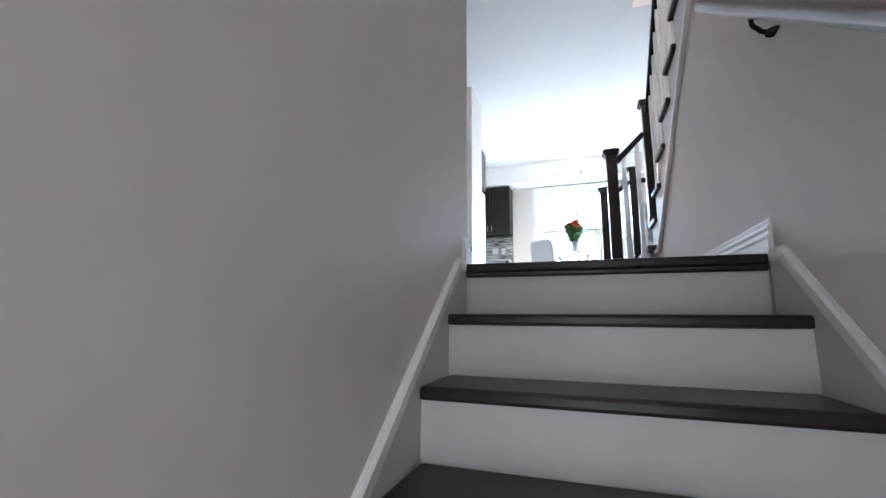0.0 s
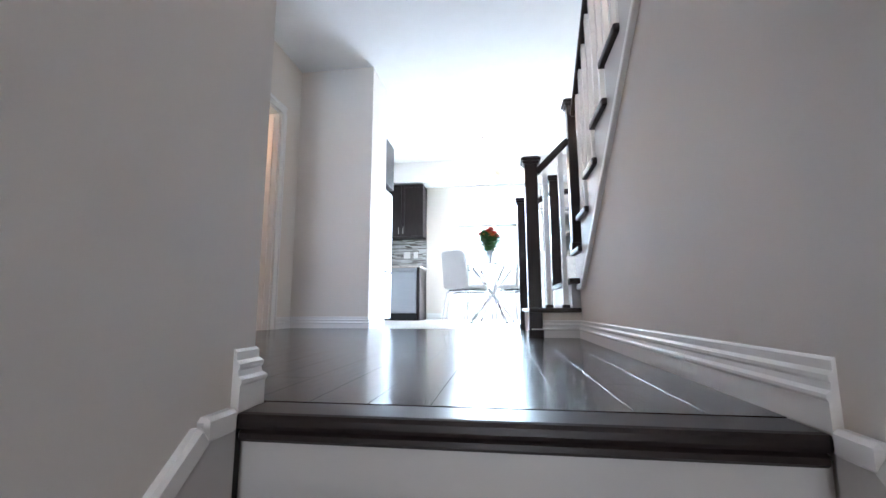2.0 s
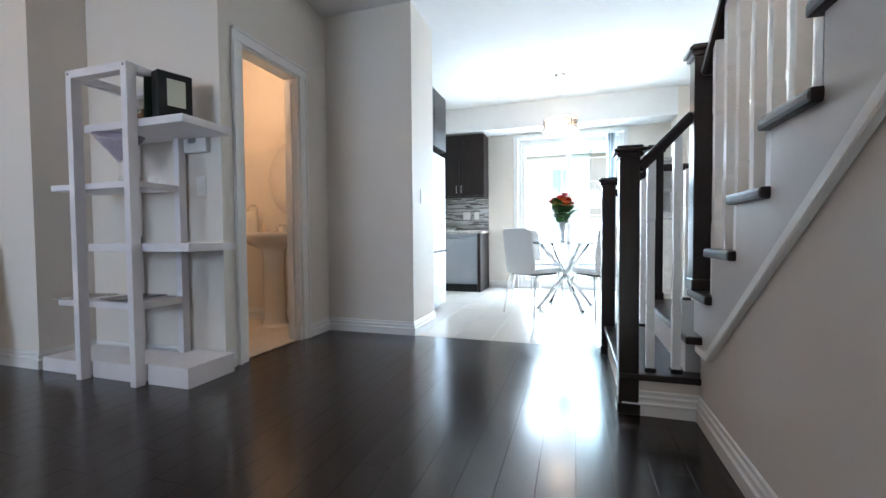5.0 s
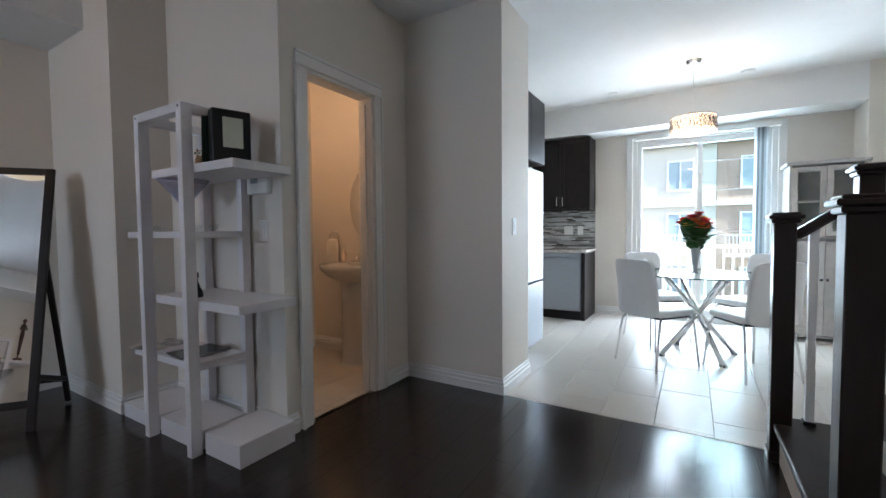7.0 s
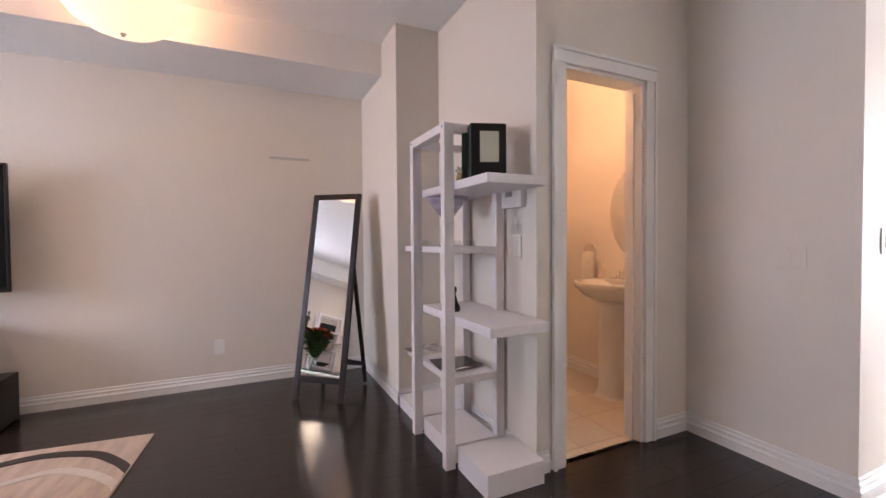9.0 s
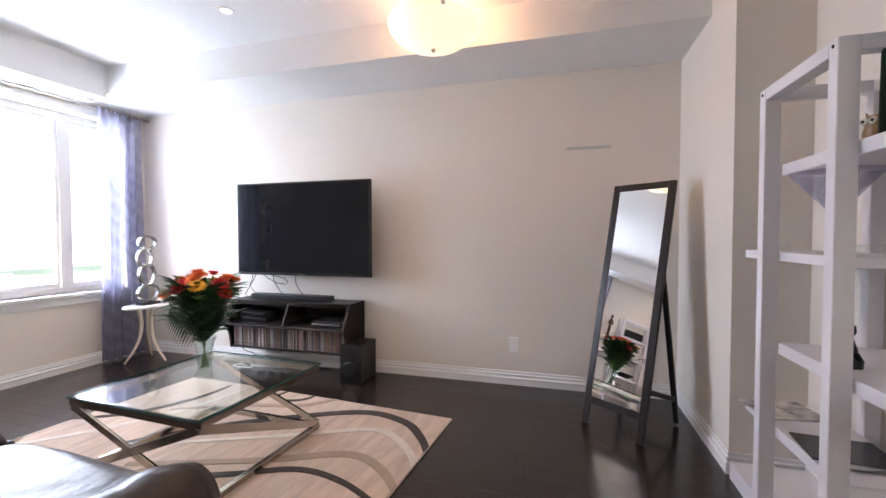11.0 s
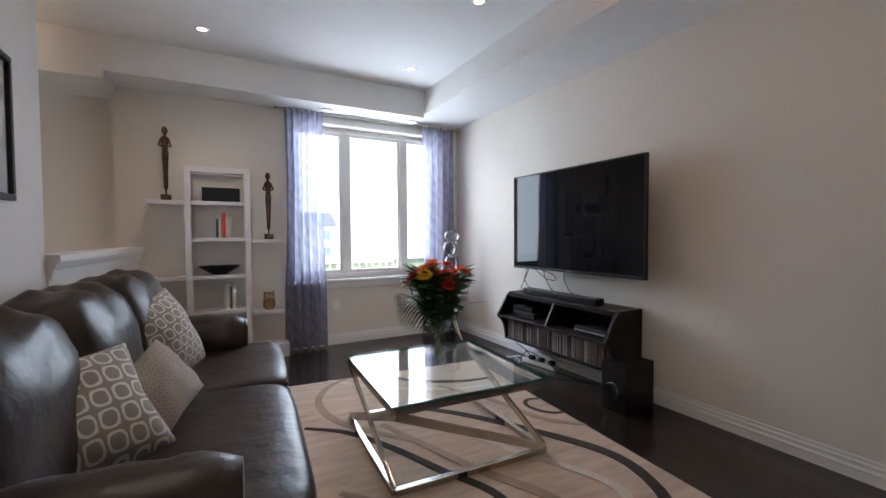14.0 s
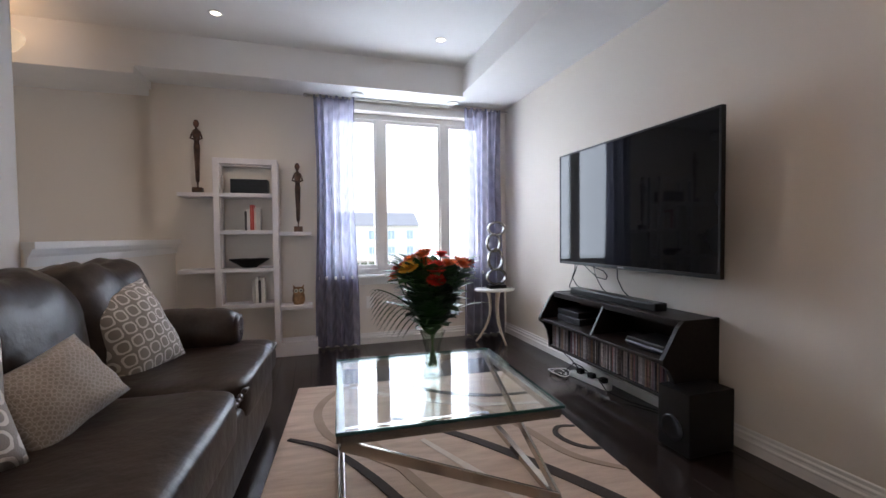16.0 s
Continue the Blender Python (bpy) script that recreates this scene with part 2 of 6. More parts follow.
def ogee(name, size, ground, line, width, level=0.36):
    """Cushion cloth with an interlocked ring pattern, a little uneven as woven."""
    m = mat(name, ground, 0.9, vary=0.05, bump=0.3, bump_scale=260, sheen=0.3)
    t = m.node_tree
    link = t.links.new
    b = t.nodes["Principled BSDF"]
    co = t.nodes.new("ShaderNodeTexCoord")
    wob = node(t, "ShaderNodeTexNoise", Scale=14.0, Detail=2.0)
    link(co.outputs["UV"], wob.inputs["Vector"])
    mad = t.nodes.new("ShaderNodeVectorMath")
    mad.operation = "MULTIPLY_ADD"
    mad.inputs[1].default_value = (0.022, 0.022, 0.0)
    link(wob.outputs["Color"], mad.inputs[0])
    link(co.outputs["UV"], mad.inputs[2])
    mp = t.nodes.new("ShaderNodeMapping")
    mp.inputs["Scale"].default_value = (*size, 0)
    link(mad.outputs[0], mp.inputs[0])
    sep = t.nodes.new("ShaderNodeSeparateXYZ")
    link(mp.outputs[0], sep.inputs[0])

    def mathn(op, a, c=None):
        n = t.nodes.new("ShaderNodeMath")
        n.operation = op
        for i, v in enumerate((a, c)):
            if v is None:
                continue
            if isinstance(v, (int, float)):
                n.inputs[i].default_value = v
            else:
                link(v, n.inputs[i])
        return n.outputs[0]

    p = mathn("MULTIPLY", mathn("COSINE", sep.outputs[0]), mathn("COSINE", sep.outputs[1]))
    ring = mathn("COMPARE", mathn("ABSOLUTE", p), level)
    ring.node.inputs[2].default_value = width
    mix = t.nodes.new("ShaderNodeMix")
    mix.data_type = "RGBA"
    link(ring, mix.inputs["Factor"])
    mix.inputs[6].default_value = (*ground, 1)
    mix.inputs[7].default_value = (*line, 1)
    for l in list(b.inputs["Base Color"].links):
        t.links.remove(l)
    link(mix.outputs[2], b.inputs["Base Color"])
    return m


M_OGEE = ogee("ogee_cloth", (20, 17), (0.26, 0.235, 0.21), (0.64, 0.61, 0.57), 0.16)
M_TAUPE = ogee("taupe_lattice_cloth", (62, 62), (0.27, 0.225, 0.19), (0.42, 0.38, 0.34), 0.16, 0.30)


# ---- mesh tools ----
def finish(name, bm, material=None, parent=None, label="", smooth=False, kind=""):
    me = bpy.data.meshes.new(name)
    bm.normal_update()
    bm.to_mesh(me)
    bm.free()
    if material:
        me.materials.append(material)
    if smooth:
        for p in me.polygons:
            p.use_smooth = True
    ob = new(name, me)
    if parent:
        ob.parent = parent
    return tagged(ob, label=label, kind=kind)


def part(name, bm, material, parent, label="", smooth=False):
    return finish(name, bm, material, parent, label, smooth)


def thing(name, at, label, category, group="", rz=0.0):
    ob = new(name)
    ob.empty_display_size = 0.1
    ob.matrix_world = pose(*at, 0, 0, rz)
    return tagged(ob, label=label, category=category, group=group)


def solo(name, bm, material, at, label, category, group="", smooth=False, rz=0.0):
    ob = finish(name, bm, material, None, label, smooth)
    ob.matrix_world = pose(*at, 0, 0, rz)
    return tagged(ob, category=category, group=group)


def structure(name, bm, material, smooth=False):
    return finish(name, bm, material, None, kind="structure", smooth=smooth)


def box(bm, x0, x1, y0, y1, z0, z1, bevel=0.0, seg=1):
    vs = [bm.verts.new((x, y, z)) for x in (x0, x1) for y in (y0, y1) for z in (z0, z1)]
    fs = [bm.faces.new([vs[i] for i in q]) for q in ((0, 1, 3, 2), (4, 6, 7, 5), (0, 4, 5, 1), (2, 3, 7, 6), (0, 2, 6, 4), (1, 5, 7, 3))]
    if bevel:
        es = {e for f in fs for e in f.edges}
        bmesh.ops.bevel(bm, geom=list(es), offset=bevel, segments=seg, affect="EDGES", profile=0.6)
    return bm


def boxes(*rows, bevel=0.0):
    bm = bmesh.new()
    for r in rows:
        box(bm, *r, bevel=bevel)
    return bm


def one(x0, x1, y0, y1, z0, z1, bevel=0.0, seg=1):
    return box(bmesh.new(), x0, x1, y0, y1, z0, z1, bevel, seg)


def bar(bm, a, b, w, h=None, up=(0, 0, 1), bevel=0.0):
    """A rectangular bar from a to b, w wide and h high."""
    a, b = Vector(a), Vector(b)
    d = (b - a).normalized()
    s = d.cross(Vector(up))
    if s.length < 1e-4:
        s = d.cross(Vector((1, 0, 0)))
    s.normalize()
    u = s.cross(d)
    h = w if h is None else h
    ring = [(-w / 2, -h / 2), (w / 2, -h / 2), (w / 2, h / 2), (-w / 2, h / 2)]
    v = [[bm.verts.new(p + s * i + u * j) for i, j in ring] for p in (a, b)]
    fs = [bm.faces.new(list(reversed(v[0]))), bm.faces.new(v[1])]
    for i in range(4):
        fs.append(bm.faces.new((v[0][i], v[0][(i + 1) % 4], v[1][(i + 1) % 4], v[1][i])))
    if bevel:
        bmesh.ops.bevel(bm, geom=list({e for f in fs for e in f.edges}), offset=bevel, segments=1, affect="EDGES")
    return bm


def tube(bm, pts, r, n=10, caps=True):
    """A round tube through pts; r is one radius or one per point."""
    pts = [Vector(p) for p in pts]
    rs = r if isinstance(r, (list, tuple)) else [r] * len(pts)
    rings, side = [], None
    for i, p in enumerate(pts):
        d = (pts[min(i + 1, len(pts) - 1)] - pts[max(i - 1, 0)]).normalized()
        if side is None:
            side = d.cross(Vector((0, 0, 1)))
            if side.length < 1e-3:
                side = d.cross(Vector((1, 0, 0)))
        else:
            side = side - d * side.dot(d)
        side.normalize()
        up = d.cross(side)
        rings.append([bm.verts.new(p + (side * math.cos(2 * math.pi * k / n) + up * math.sin(2 * math.pi * k / n)) * rs[i]) for k in range(n)])
    for a, b in zip(rings, rings[1:]):
        for k in range(n):
            bm.faces.new((a[k], a[(k + 1) % n], b[(k + 1) % n], b[k]))
    if caps:
        bm.faces.new(list(reversed(rings[0])))
        bm.faces.new(rings[-1])
    return bm


def lathe(bm, profile, n=24, at=(0, 0, 0), sx=1.0, sy=1.0):
    """Turns (radius, height) rows about the z axis."""
    rings = []
    for r, z in profile:
        if r < 1e-5:
            rings.append([bm.verts.new((at[0], at[1], at[2] + z))])
        else:
            rings.append([bm.verts.new((at[0] + sx * r * math.cos(2 * math.pi * k / n), at[1] + sy * r * math.sin(2 * math.pi * k / n), at[2] + z)) for k in range(n)])
    for a, b in zip(rings, rings[1:]):
        for k in range(n):
            j = (k + 1) % n
            if len(a) == 1 and len(b) == 1:
                continue
            if len(a) == 1:
                bm.faces.new((a[0], b[k], b[j]))
            elif len(b) == 1:
                bm.faces.new((a[k], a[j], b[0]))
            else:
                bm.faces.new((a[k], a[j], b[j], b[k]))
    return bm


def sweep(bm, pts, profile, closed=False):
    """Sweeps a profile of (outward, up) rows along a level polyline; outward is to the right of the way."""
    pts = [Vector(p) for p in pts]
    rows = []
    for i, p in enumerate(pts):
        d0 = (p - pts[i - 1]).normalized() if i else None
        d1 = (pts[i + 1] - p).normalized() if i + 1 < len(pts) else None
        n0 = Vector((d0.y, -d0.x, 0)) if d0 else None
        n1 = Vector((d1.y, -d1.x, 0)) if d1 else None
        if n0 and n1:
            n = (n0 + n1)
            n = n / max(0.2, n.dot(n0))
        else:
            n = n0 or n1
        rows.append([bm.verts.new(p + n * o + Vector((0, 0, u))) for o, u in profile])
    for a, b in zip(rows, rows[1:]):
        for k in range(len(profile) - 1):
            bm.faces.new((a[k], a[k + 1], b[k + 1], b[k]))
    for r in (rows[0], rows[-1]):
        try:
            bm.faces.new(r)
        except ValueError:
            pass
    return bm


def prism(bm, outline, axis, lo, hi):
    """Extrudes a 2D outline along an axis from lo to hi."""
    def at(u, v, w):
        return {"x": (w, u, v), "y": (u, w, v), "z": (u, v, w)}[axis]
    a = [bm.verts.new(at(u, v, lo)) for u, v in outline]
    b = [bm.verts.new(at(u, v, hi)) for u, v in outline]
    n = len(outline)
    bm.faces.new(list(reversed(a)))
    bm.faces.new(b)
    for i in range(n):
        bm.faces.new((a[i], a[(i + 1) % n], b[(i + 1) % n], b[i]))
    bmesh.ops.recalc_face_normals(bm, faces=bm.faces)
    return bm


def puff(bm, cx, cy, cz, sx, sy, sz, p=2.6, n=20, m=14, dent=0.0, wrinkle=0.0, seed=0):
    """A soft block: a superellipsoid with creases."""
    def f(c, e):
        return math.copysign(abs(c) ** (2 / e), c)
    rows = []
    for i in range(m + 1):
        th = -math.pi / 2 + math.pi * i / m
        row = []
        for k in range(n):
            ph = 2 * math.pi * k / n
            x, y, z = f(math.cos(th), p) * f(math.cos(ph), p), f(math.cos(th), p) * f(math.sin(ph), p), f(math.sin(th), p)
            w = 1 + wrinkle * noise.noise(Vector((x * 3 + seed, y * 3, z * 3)))
            row.append(bm.verts.new((cx + sx * x * w, cy + sy * y * w, cz + sz * z * w * (1 - dent * (1 - x * x) * (1 - y * y)))))
        rows.append(row)
    for a, b in zip(rows, rows[1:]):
        for k in range(n):
            bm.faces.new((a[k], a[(k + 1) % n], b[(k + 1) % n], b[k]))
    bmesh.ops.remove_doubles(bm, verts=bm.verts, dist=1e-5)
    return bm


BASE = [(0.0, 0.0), (0.016, 0.0), (0.016, 0.045), (0.019, 0.050), (0.019, 0.056), (0.012, 0.062), (0.010, 0.072), (0.013, 0.077), (0.013, 0.084), (0.006, 0.091), (0.006, 0.106), (0.002, 0.111), (0.0, 0.111)]
CASE = [(0.0, 0.0), (0.018, 0.0), (0.018, 0.02), (0.012, 0.03), (0.012, 0.06), (0.006, 0.075), (0.0, 0.075)]


def baseboard(*runs):
    for pts in runs:
        structure("baseboard", sweep(bmesh.new(), [(x, y, 0) for x, y in pts], BASE), M_TRIM)


# ---- the large structure ----
CEIL = 2.71
structure("wall_west", boxes((-4.25, -4.07, -1.96, 3.31, -0.1, 2.8)), M_WALL)
structure("wall_south", boxes((-4.25, -3.86, -1.96, -1.76, -0.1, 2.8), (-2.14, -0.70, -1.96, -1.76, -1.6, 2.8), (-3.86, -2.14, -1.96, -1.76, -0.1, 0.70),
                              (-3.86, -2.14, -1.96, -1.76, 2.33, 2.8), (-0.70, -0.25, -2.12, -1.96, -1.6, 2.8), (0.55, 1.75, -2.12, -1.96, -1.6, 2.8), (-0.25, 0.55, -2.12, -1.96, 0.35, 2.8), (-0.25, 0.55, -2.12, -1.96, -1.6, -1.25)), M_WALL)
structure("wall_alcove", boxes((-4.25, -3.09, 3.31, 3.74, -0.1, 2.8), (-3.09, -1.94, 3.64, 3.74, -0.1, 2.8)), M_WALL)
structure("wall_washroom_door", boxes((-2.06, -1.94, 3.74, 3.814, -0.1, 2.8), (-2.06, -1.94, 4.40, 5.01, -0.1, 2.8), (-2.06, -1.94, 3.814, 4.40, 2.07, 2.8)), M_WALL)
structure("wall_partition", boxes((-1.94, -1.14, 4.777, 5.30, -0.1, 2.8)), M_WALL)
structure("wall_washroom", boxes((-3.37, -3.25, 3.74, 5.13, -0.1, 2.8), (-3.25, -1.94, 5.01, 5.13, -0.1, 2.8)), M_WALL)
structure("wall_kitchen_west", boxes((-2.02, -1.94, 5.13, 8.25, -0.1, 2.8)), M_WALL)
structure("wall_north", boxes((-1.94, -0.71, 8.05, 8.25, -0.1, 2.8), (0.77, 1.60, 8.05, 8.25, -0.1, 2.8), (-0.71, 0.77, 8.05, 8.25, 2.30, 2.8), (1.38, 1.60, 7.65, 8.05, 0.0, CEIL)), M_WALL)
structure("wall_east", boxes((1.60, 1.75, -1.96, 8.25, -1.6, 5.0)), M_WALL)
structure("wall_stair_block", boxes((-0.72, -0.347, 0.0, 1.668, -1.6, CEIL)), M_STAIRWALL)
structure("half_wall", prism(bmesh.new(), [(-0.73, 0.0), (-0.64, 0.0), (-0.77, -1.76), (-0.86, -1.76)], "z", -1.6, 1.04), M_WALL)
cap = prism(bmesh.new(), [(-0.775, 0.0), (-0.61, 0.0), (-0.74, -1.76), (-0.905, -1.76)], "z", 1.04, 1.075)
sweep(cap, [(-0.73, 0.0, 0.955), (-0.86, -1.76, 0.955)], [(0, 0), (0.010, 0.0), (0.013, 0.02), (0.016, 0.045), (0.026, 0.06), (0.036, 0.085), (0, 0.085)])
structure("half_wall_cap", cap, M_TRIM)


def pitch(y):
    return 0.33 + 0.76 * (3.50 - y)


PITCH_TOP = 3.50 - (2.71 - 0.33) / 0.76
w = bmesh.new()
prism(w, [(-1.96, -1.6), (3.655, -1.6), (3.655, 0.33), (3.50, 0.33), (PITCH_TOP, 2.71), (-1.96, 2.71)], "x", 0.645, 0.72)
structure("wall_stair_side", w, M_STAIRWALL)
# open string of the upper flight, cut to the steps
outline = [(3.50, 0.33), (PITCH_TOP - 0.9, 0.33 + 0.76 * (3.50 - PITCH_TOP + 0.9))]
top = []
for n in range(3, 16):
    yn = 3.485 - 0.25 * (n - 3)
    top += [(yn + 0.255, 0.19 * n - 0.19 - 0.03 if n > 3 else 0.33), (yn + 0.255, 0.19 * n - 0.035), (yn + 0.005, 0.19 * n - 0.035)]
top = [t for t in top if t[1] < 0.33 + 0.76 * (3.50 - PITCH_TOP + 0.9)]
w = prism(bmesh.new(), outline + list(reversed(top)), "x", 0.638, 0.72)
bmesh.ops.triangulate(w, faces=[f for f in w.faces if len(f.verts) > 4])
structure("stair_string", w, M_STRINGER)
w = bmesh.new()
bar(w, (0.634, 3.51, 0.322), (0.634, PITCH_TOP, 2.702), 0.035, 0.024, up=(1, 0, 0), bevel=0.004)
bar(w, (0.634, 3.66, 0.322), (0.634, 3.50, 0.322), 0.035, 0.024, up=(1, 0, 0), bevel=0.004)
structure("string_moulding", w, M_TRIM)

c = boxes((-4.25, 0.645, -2.12, 8.25, CEIL, 2.9), (0.645, 1.75, 3.95, 8.25, CEIL, 2.9), (0.645, 1.75, -2.12, 0.4, CEIL, 2.9),
          (-4.07, -3.44, -1.76, 3.31, 2.465, CEIL), (-3.44, -0.72, -1.96, -1.385, 2.43, CEIL), (-0.72, 0.645, -1.96, -1.385, 2.37, CEIL), (-1.94, 1.38, 7.65, 8.05, 2.355, CEIL))
structure("ceiling", c, M_CEIL)
structure("stairwell_shaft", boxes((0.55, 0.645, 0.3, 4.05, 2.9, 5.0), (0.645, 1.60, 0.3, 0.4, 2.9, 5.0), (0.645, 1.60, 3.95, 4.05, 2.9, 5.0), (0.5, 1.75, 0.3, 4.05, 5.0, 5.1)), M_WALL)

structure("floor_bed", boxes((-4.25, -0.80, -1.96, 4.90, -0.25, -0.012), (-0.80, -0.34, 1.60, 4.90, -0.25, -0.012), (-0.34, 1.75, 1.70, 4.90, -0.25, -0.012), (-0.34, 0.64, 1.645, 1.70, -0.2, -0.035)), M_GAP)
structure("tile_bed", boxes((-1.98, 1.75, 4.90, 8.3, -0.25, -0.006), (-1.94, 1.75, 4.778, 4.90, -0.0119, -0.006), (-3.4, -1.98, 3.70, 5.1, -0.25, -0.006)), M_GROUT)
structure("entry_floor", boxes((-0.9, 1.75, -2.12, 1.62, -1.7, -1.52)), M_TILE)

# lower flight: treads, risers and skirts
for k in range(1, 8):
    y1 = 1.605 - 0.232 * k
    t = box(bmesh.new(), -0.33, 0.625, y1, y1 + 0.255, -0.19 * k - 0.036, -0.19 * k, 0.010, 2)
    structure("stair_tread", t, M_TREAD)
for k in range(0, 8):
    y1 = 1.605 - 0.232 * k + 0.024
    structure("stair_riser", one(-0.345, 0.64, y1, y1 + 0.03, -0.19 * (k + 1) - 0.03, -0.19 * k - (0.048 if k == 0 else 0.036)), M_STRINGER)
t = box(bmesh.new(), -0.335, 0.63, 1.60, 1.70, -0.030, 0.0, 0.009, 2)
box(t, -0.335, 0.63, 1.606, 1.63, -0.052, -0.0305, 0.006, 1)
structure("landing_nosing", t, M_TREAD)
SL = 0.19 / 0.232
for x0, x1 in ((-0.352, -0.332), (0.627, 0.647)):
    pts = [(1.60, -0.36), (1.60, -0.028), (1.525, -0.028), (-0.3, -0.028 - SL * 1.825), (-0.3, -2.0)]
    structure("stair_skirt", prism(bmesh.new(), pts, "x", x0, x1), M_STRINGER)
    xm = x1 if x0 < 0 else x0
    s = 1 if x0 < 0 else -1
    w = bmesh.new()
    for a, b in (((xm - s * 0.008, 1.523, -0.014), (xm - s * 0.008, -0.3, -0.014 - SL * 1.823)), ((xm - s * 0.008, 1.60, -0.011), (xm - s * 0.008, 1.518, -0.011))):
        bar(w, a, b, 0.042, 0.026, up=(1, 0, 0), bevel=0.007)
    structure("skirt_cap", w, M_TRIM)

# low landing and upper flight
structure("landing_side", boxes((0.34, 1.60, 3.665, 4.76, -0.01, 0.16)), M_WALL)
structure("landing_board", box(bmesh.new(), 0.315, 1.60, 3.64, 4.78, 0.16, 0.19, 0.009, 2), M_TREAD)
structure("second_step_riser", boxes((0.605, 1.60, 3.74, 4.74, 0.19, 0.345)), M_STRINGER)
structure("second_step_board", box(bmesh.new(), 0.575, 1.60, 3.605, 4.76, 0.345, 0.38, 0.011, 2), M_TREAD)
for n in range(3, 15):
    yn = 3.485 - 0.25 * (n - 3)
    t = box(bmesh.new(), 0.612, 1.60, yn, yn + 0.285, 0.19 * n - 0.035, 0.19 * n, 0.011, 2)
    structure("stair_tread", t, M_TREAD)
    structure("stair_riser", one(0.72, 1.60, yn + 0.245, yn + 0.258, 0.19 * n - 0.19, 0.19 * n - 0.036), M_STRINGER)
structure("stair_soffit", prism(bmesh.new(), [(3.60, 0.0), (3.60, 0.33), (PITCH_TOP, 2.71), (PITCH_TOP, 2.4)], "x", 0.72, 1.60), M_WALL)

baseboard([(-4.07, -1.76), (-4.07, 3.31), (-3.09, 3.31), (-3.09, 3.64), (-1.94, 3.64), (-1.94, 3.713)],
          [(-1.94, 4.501), (-1.94, 4.777), (-1.14, 4.777), (-1.14, 5.30)],
          [(-0.86, -1.76), (-4.07, -1.76)],
          [(-0.347, 1.602), (-0.347, 1.668), (-0.72, 1.668), (-0.72, 0.0), (-0.86, -1.76)],
          [(0.33, 3.665), (0.645, 3.665), (0.645, 1.602)],
          [(-1.15, 8.05), (-0.79, 8.05)],
          [(-3.25, 3.76), (-3.25, 5.01), (-2.06, 5.01)])


# ---- doors and windows ----
def casing(name, x, y0, y1, z1, side, w=0.08):
    """Moulded casing round an opening in a wall whose face lies at x; side 1 looks towards +x."""
    bm = bmesh.new()
    for y, d in ((y0, -1), (y1, 1)):
        a, b = sorted((y, y + d * w))
        box(bm, *sorted((x, x + side * 0.018)), a, b, 0.0, z1 - 0.0005, 0.003)
        a, b = sorted((y + d * (w - 0.018), y + d * w))
        box(bm, *sorted((x + side * 0.018, x + side * 0.026)), a, b, 0.0, z1 - 0.0005)
    box(bm, *sorted((x, x + side * 0.018)), y0 - w, y1 + w, z1, z1 + w, 0.003)
    box(bm, *sorted((x + side * 0.018, x + side * 0.026)), y0 - w, y1 + w, z1 + w - 0.018, z1 + w)
    structure(name, bm, M_TRIM)


casing("door_casing", -1.94, 3.814, 4.40, 2.07, 1)
structure("door_jamb", boxes((-2.058, -1.942, 3.814, 3.832, 0, 2.052), (-2.058, -1.942, 4.382, 4.40, 0, 2.052), (-2.058, -1.942, 3.814, 4.40, 2.052, 2.07)), M_TRIM)
structure("door_stop", boxes((-2.03, -1.99, 4.37, 4.382, 0, 2.01)), M_TRIM)

# living room window: three casements
win = new("window_1")
tagged(win, label="white three-part casement window with a deep sill", kind="structure")
fr = boxes((-3.86, -3.81, -1.93, -1.86, 0.70, 2.33), (-2.19, -2.14, -1.93, -1.86, 0.70, 2.33), (-3.81, -2.19, -1.93, -1.86, 0.70, 0.75), (-3.81, -2.19, -1.93, -1.86, 2.28, 2.33),
           (-3.42, -3.35, -1.93, -1.86, 0.75, 2.28), (-2.735, -2.665, -1.93, -1.86, 0.75, 2.28))
part("window_frame", fr, M_TRIM, win)
for x0, x1 in ((-3.81, -3.42), (-3.35, -2.735), (-2.665, -2.19)):
    s = part("window_sash", boxes((x0 + 0.002, x0 + 0.03, -1.90, -1.868, 0.752, 2.278), (x1 - 0.03, x1 - 0.002, -1.90, -1.868, 0.752, 2.278),
                                  (x0 + 0.03, x1 - 0.03, -1.90, -1.868, 0.752, 0.79), (x0 + 0.03, x1 - 0.03, -1.90, -1.868, 2.245, 2.278)), M_TRIM, win)
    g = part("pane", one(x0 + 0.03, x1 - 0.03, -1.888, -1.882, 0.79, 2.245), M_GLASS, win)
    g.visible_shadow = False
part("window_sill", box(bmesh.new(), -3.93, -2.07, -1.86, -1.715, 0.665, 0.70, 0.006), M_TRIM, win)
part("window_apron", box(bmesh.new(), -3.90, -2.10, -1.759, -1.74, 0.60, 0.664, 0.004), M_TRIM, win)
part("window_casing", boxes((-3.93, -3.86, -1.759, -1.74, 0.701, 2.33), (-2.14, -2.07, -1.759, -1.74, 0.701, 2.33), (-3.93, -2.07, -1.759, -1.74, 2.331, 2.40), bevel=0.003), M_TRIM, win)

# entry side window, unseen, added to let light onto the stairs
sl = new("window_2")
tagged(sl, label="unseen white-framed side window added by the entry", kind="structure")
part("window_frame", boxes((-0.25, -0.20, -2.06, -2.0, -1.25, 0.35), (0.50, 0.55, -2.06, -2.0, -1.25, 0.35), (-0.20, 0.50, -2.06, -2.0, -1.25, -1.20), (-0.20, 0.50, -2.06, -2.0, 0.30, 0.35)), M_TRIM, sl)
g = part("pane", one(-0.20, 0.50, -2.034, -2.028, -1.20, 0.30), M_GLASS, sl)
g.visible_shadow = False

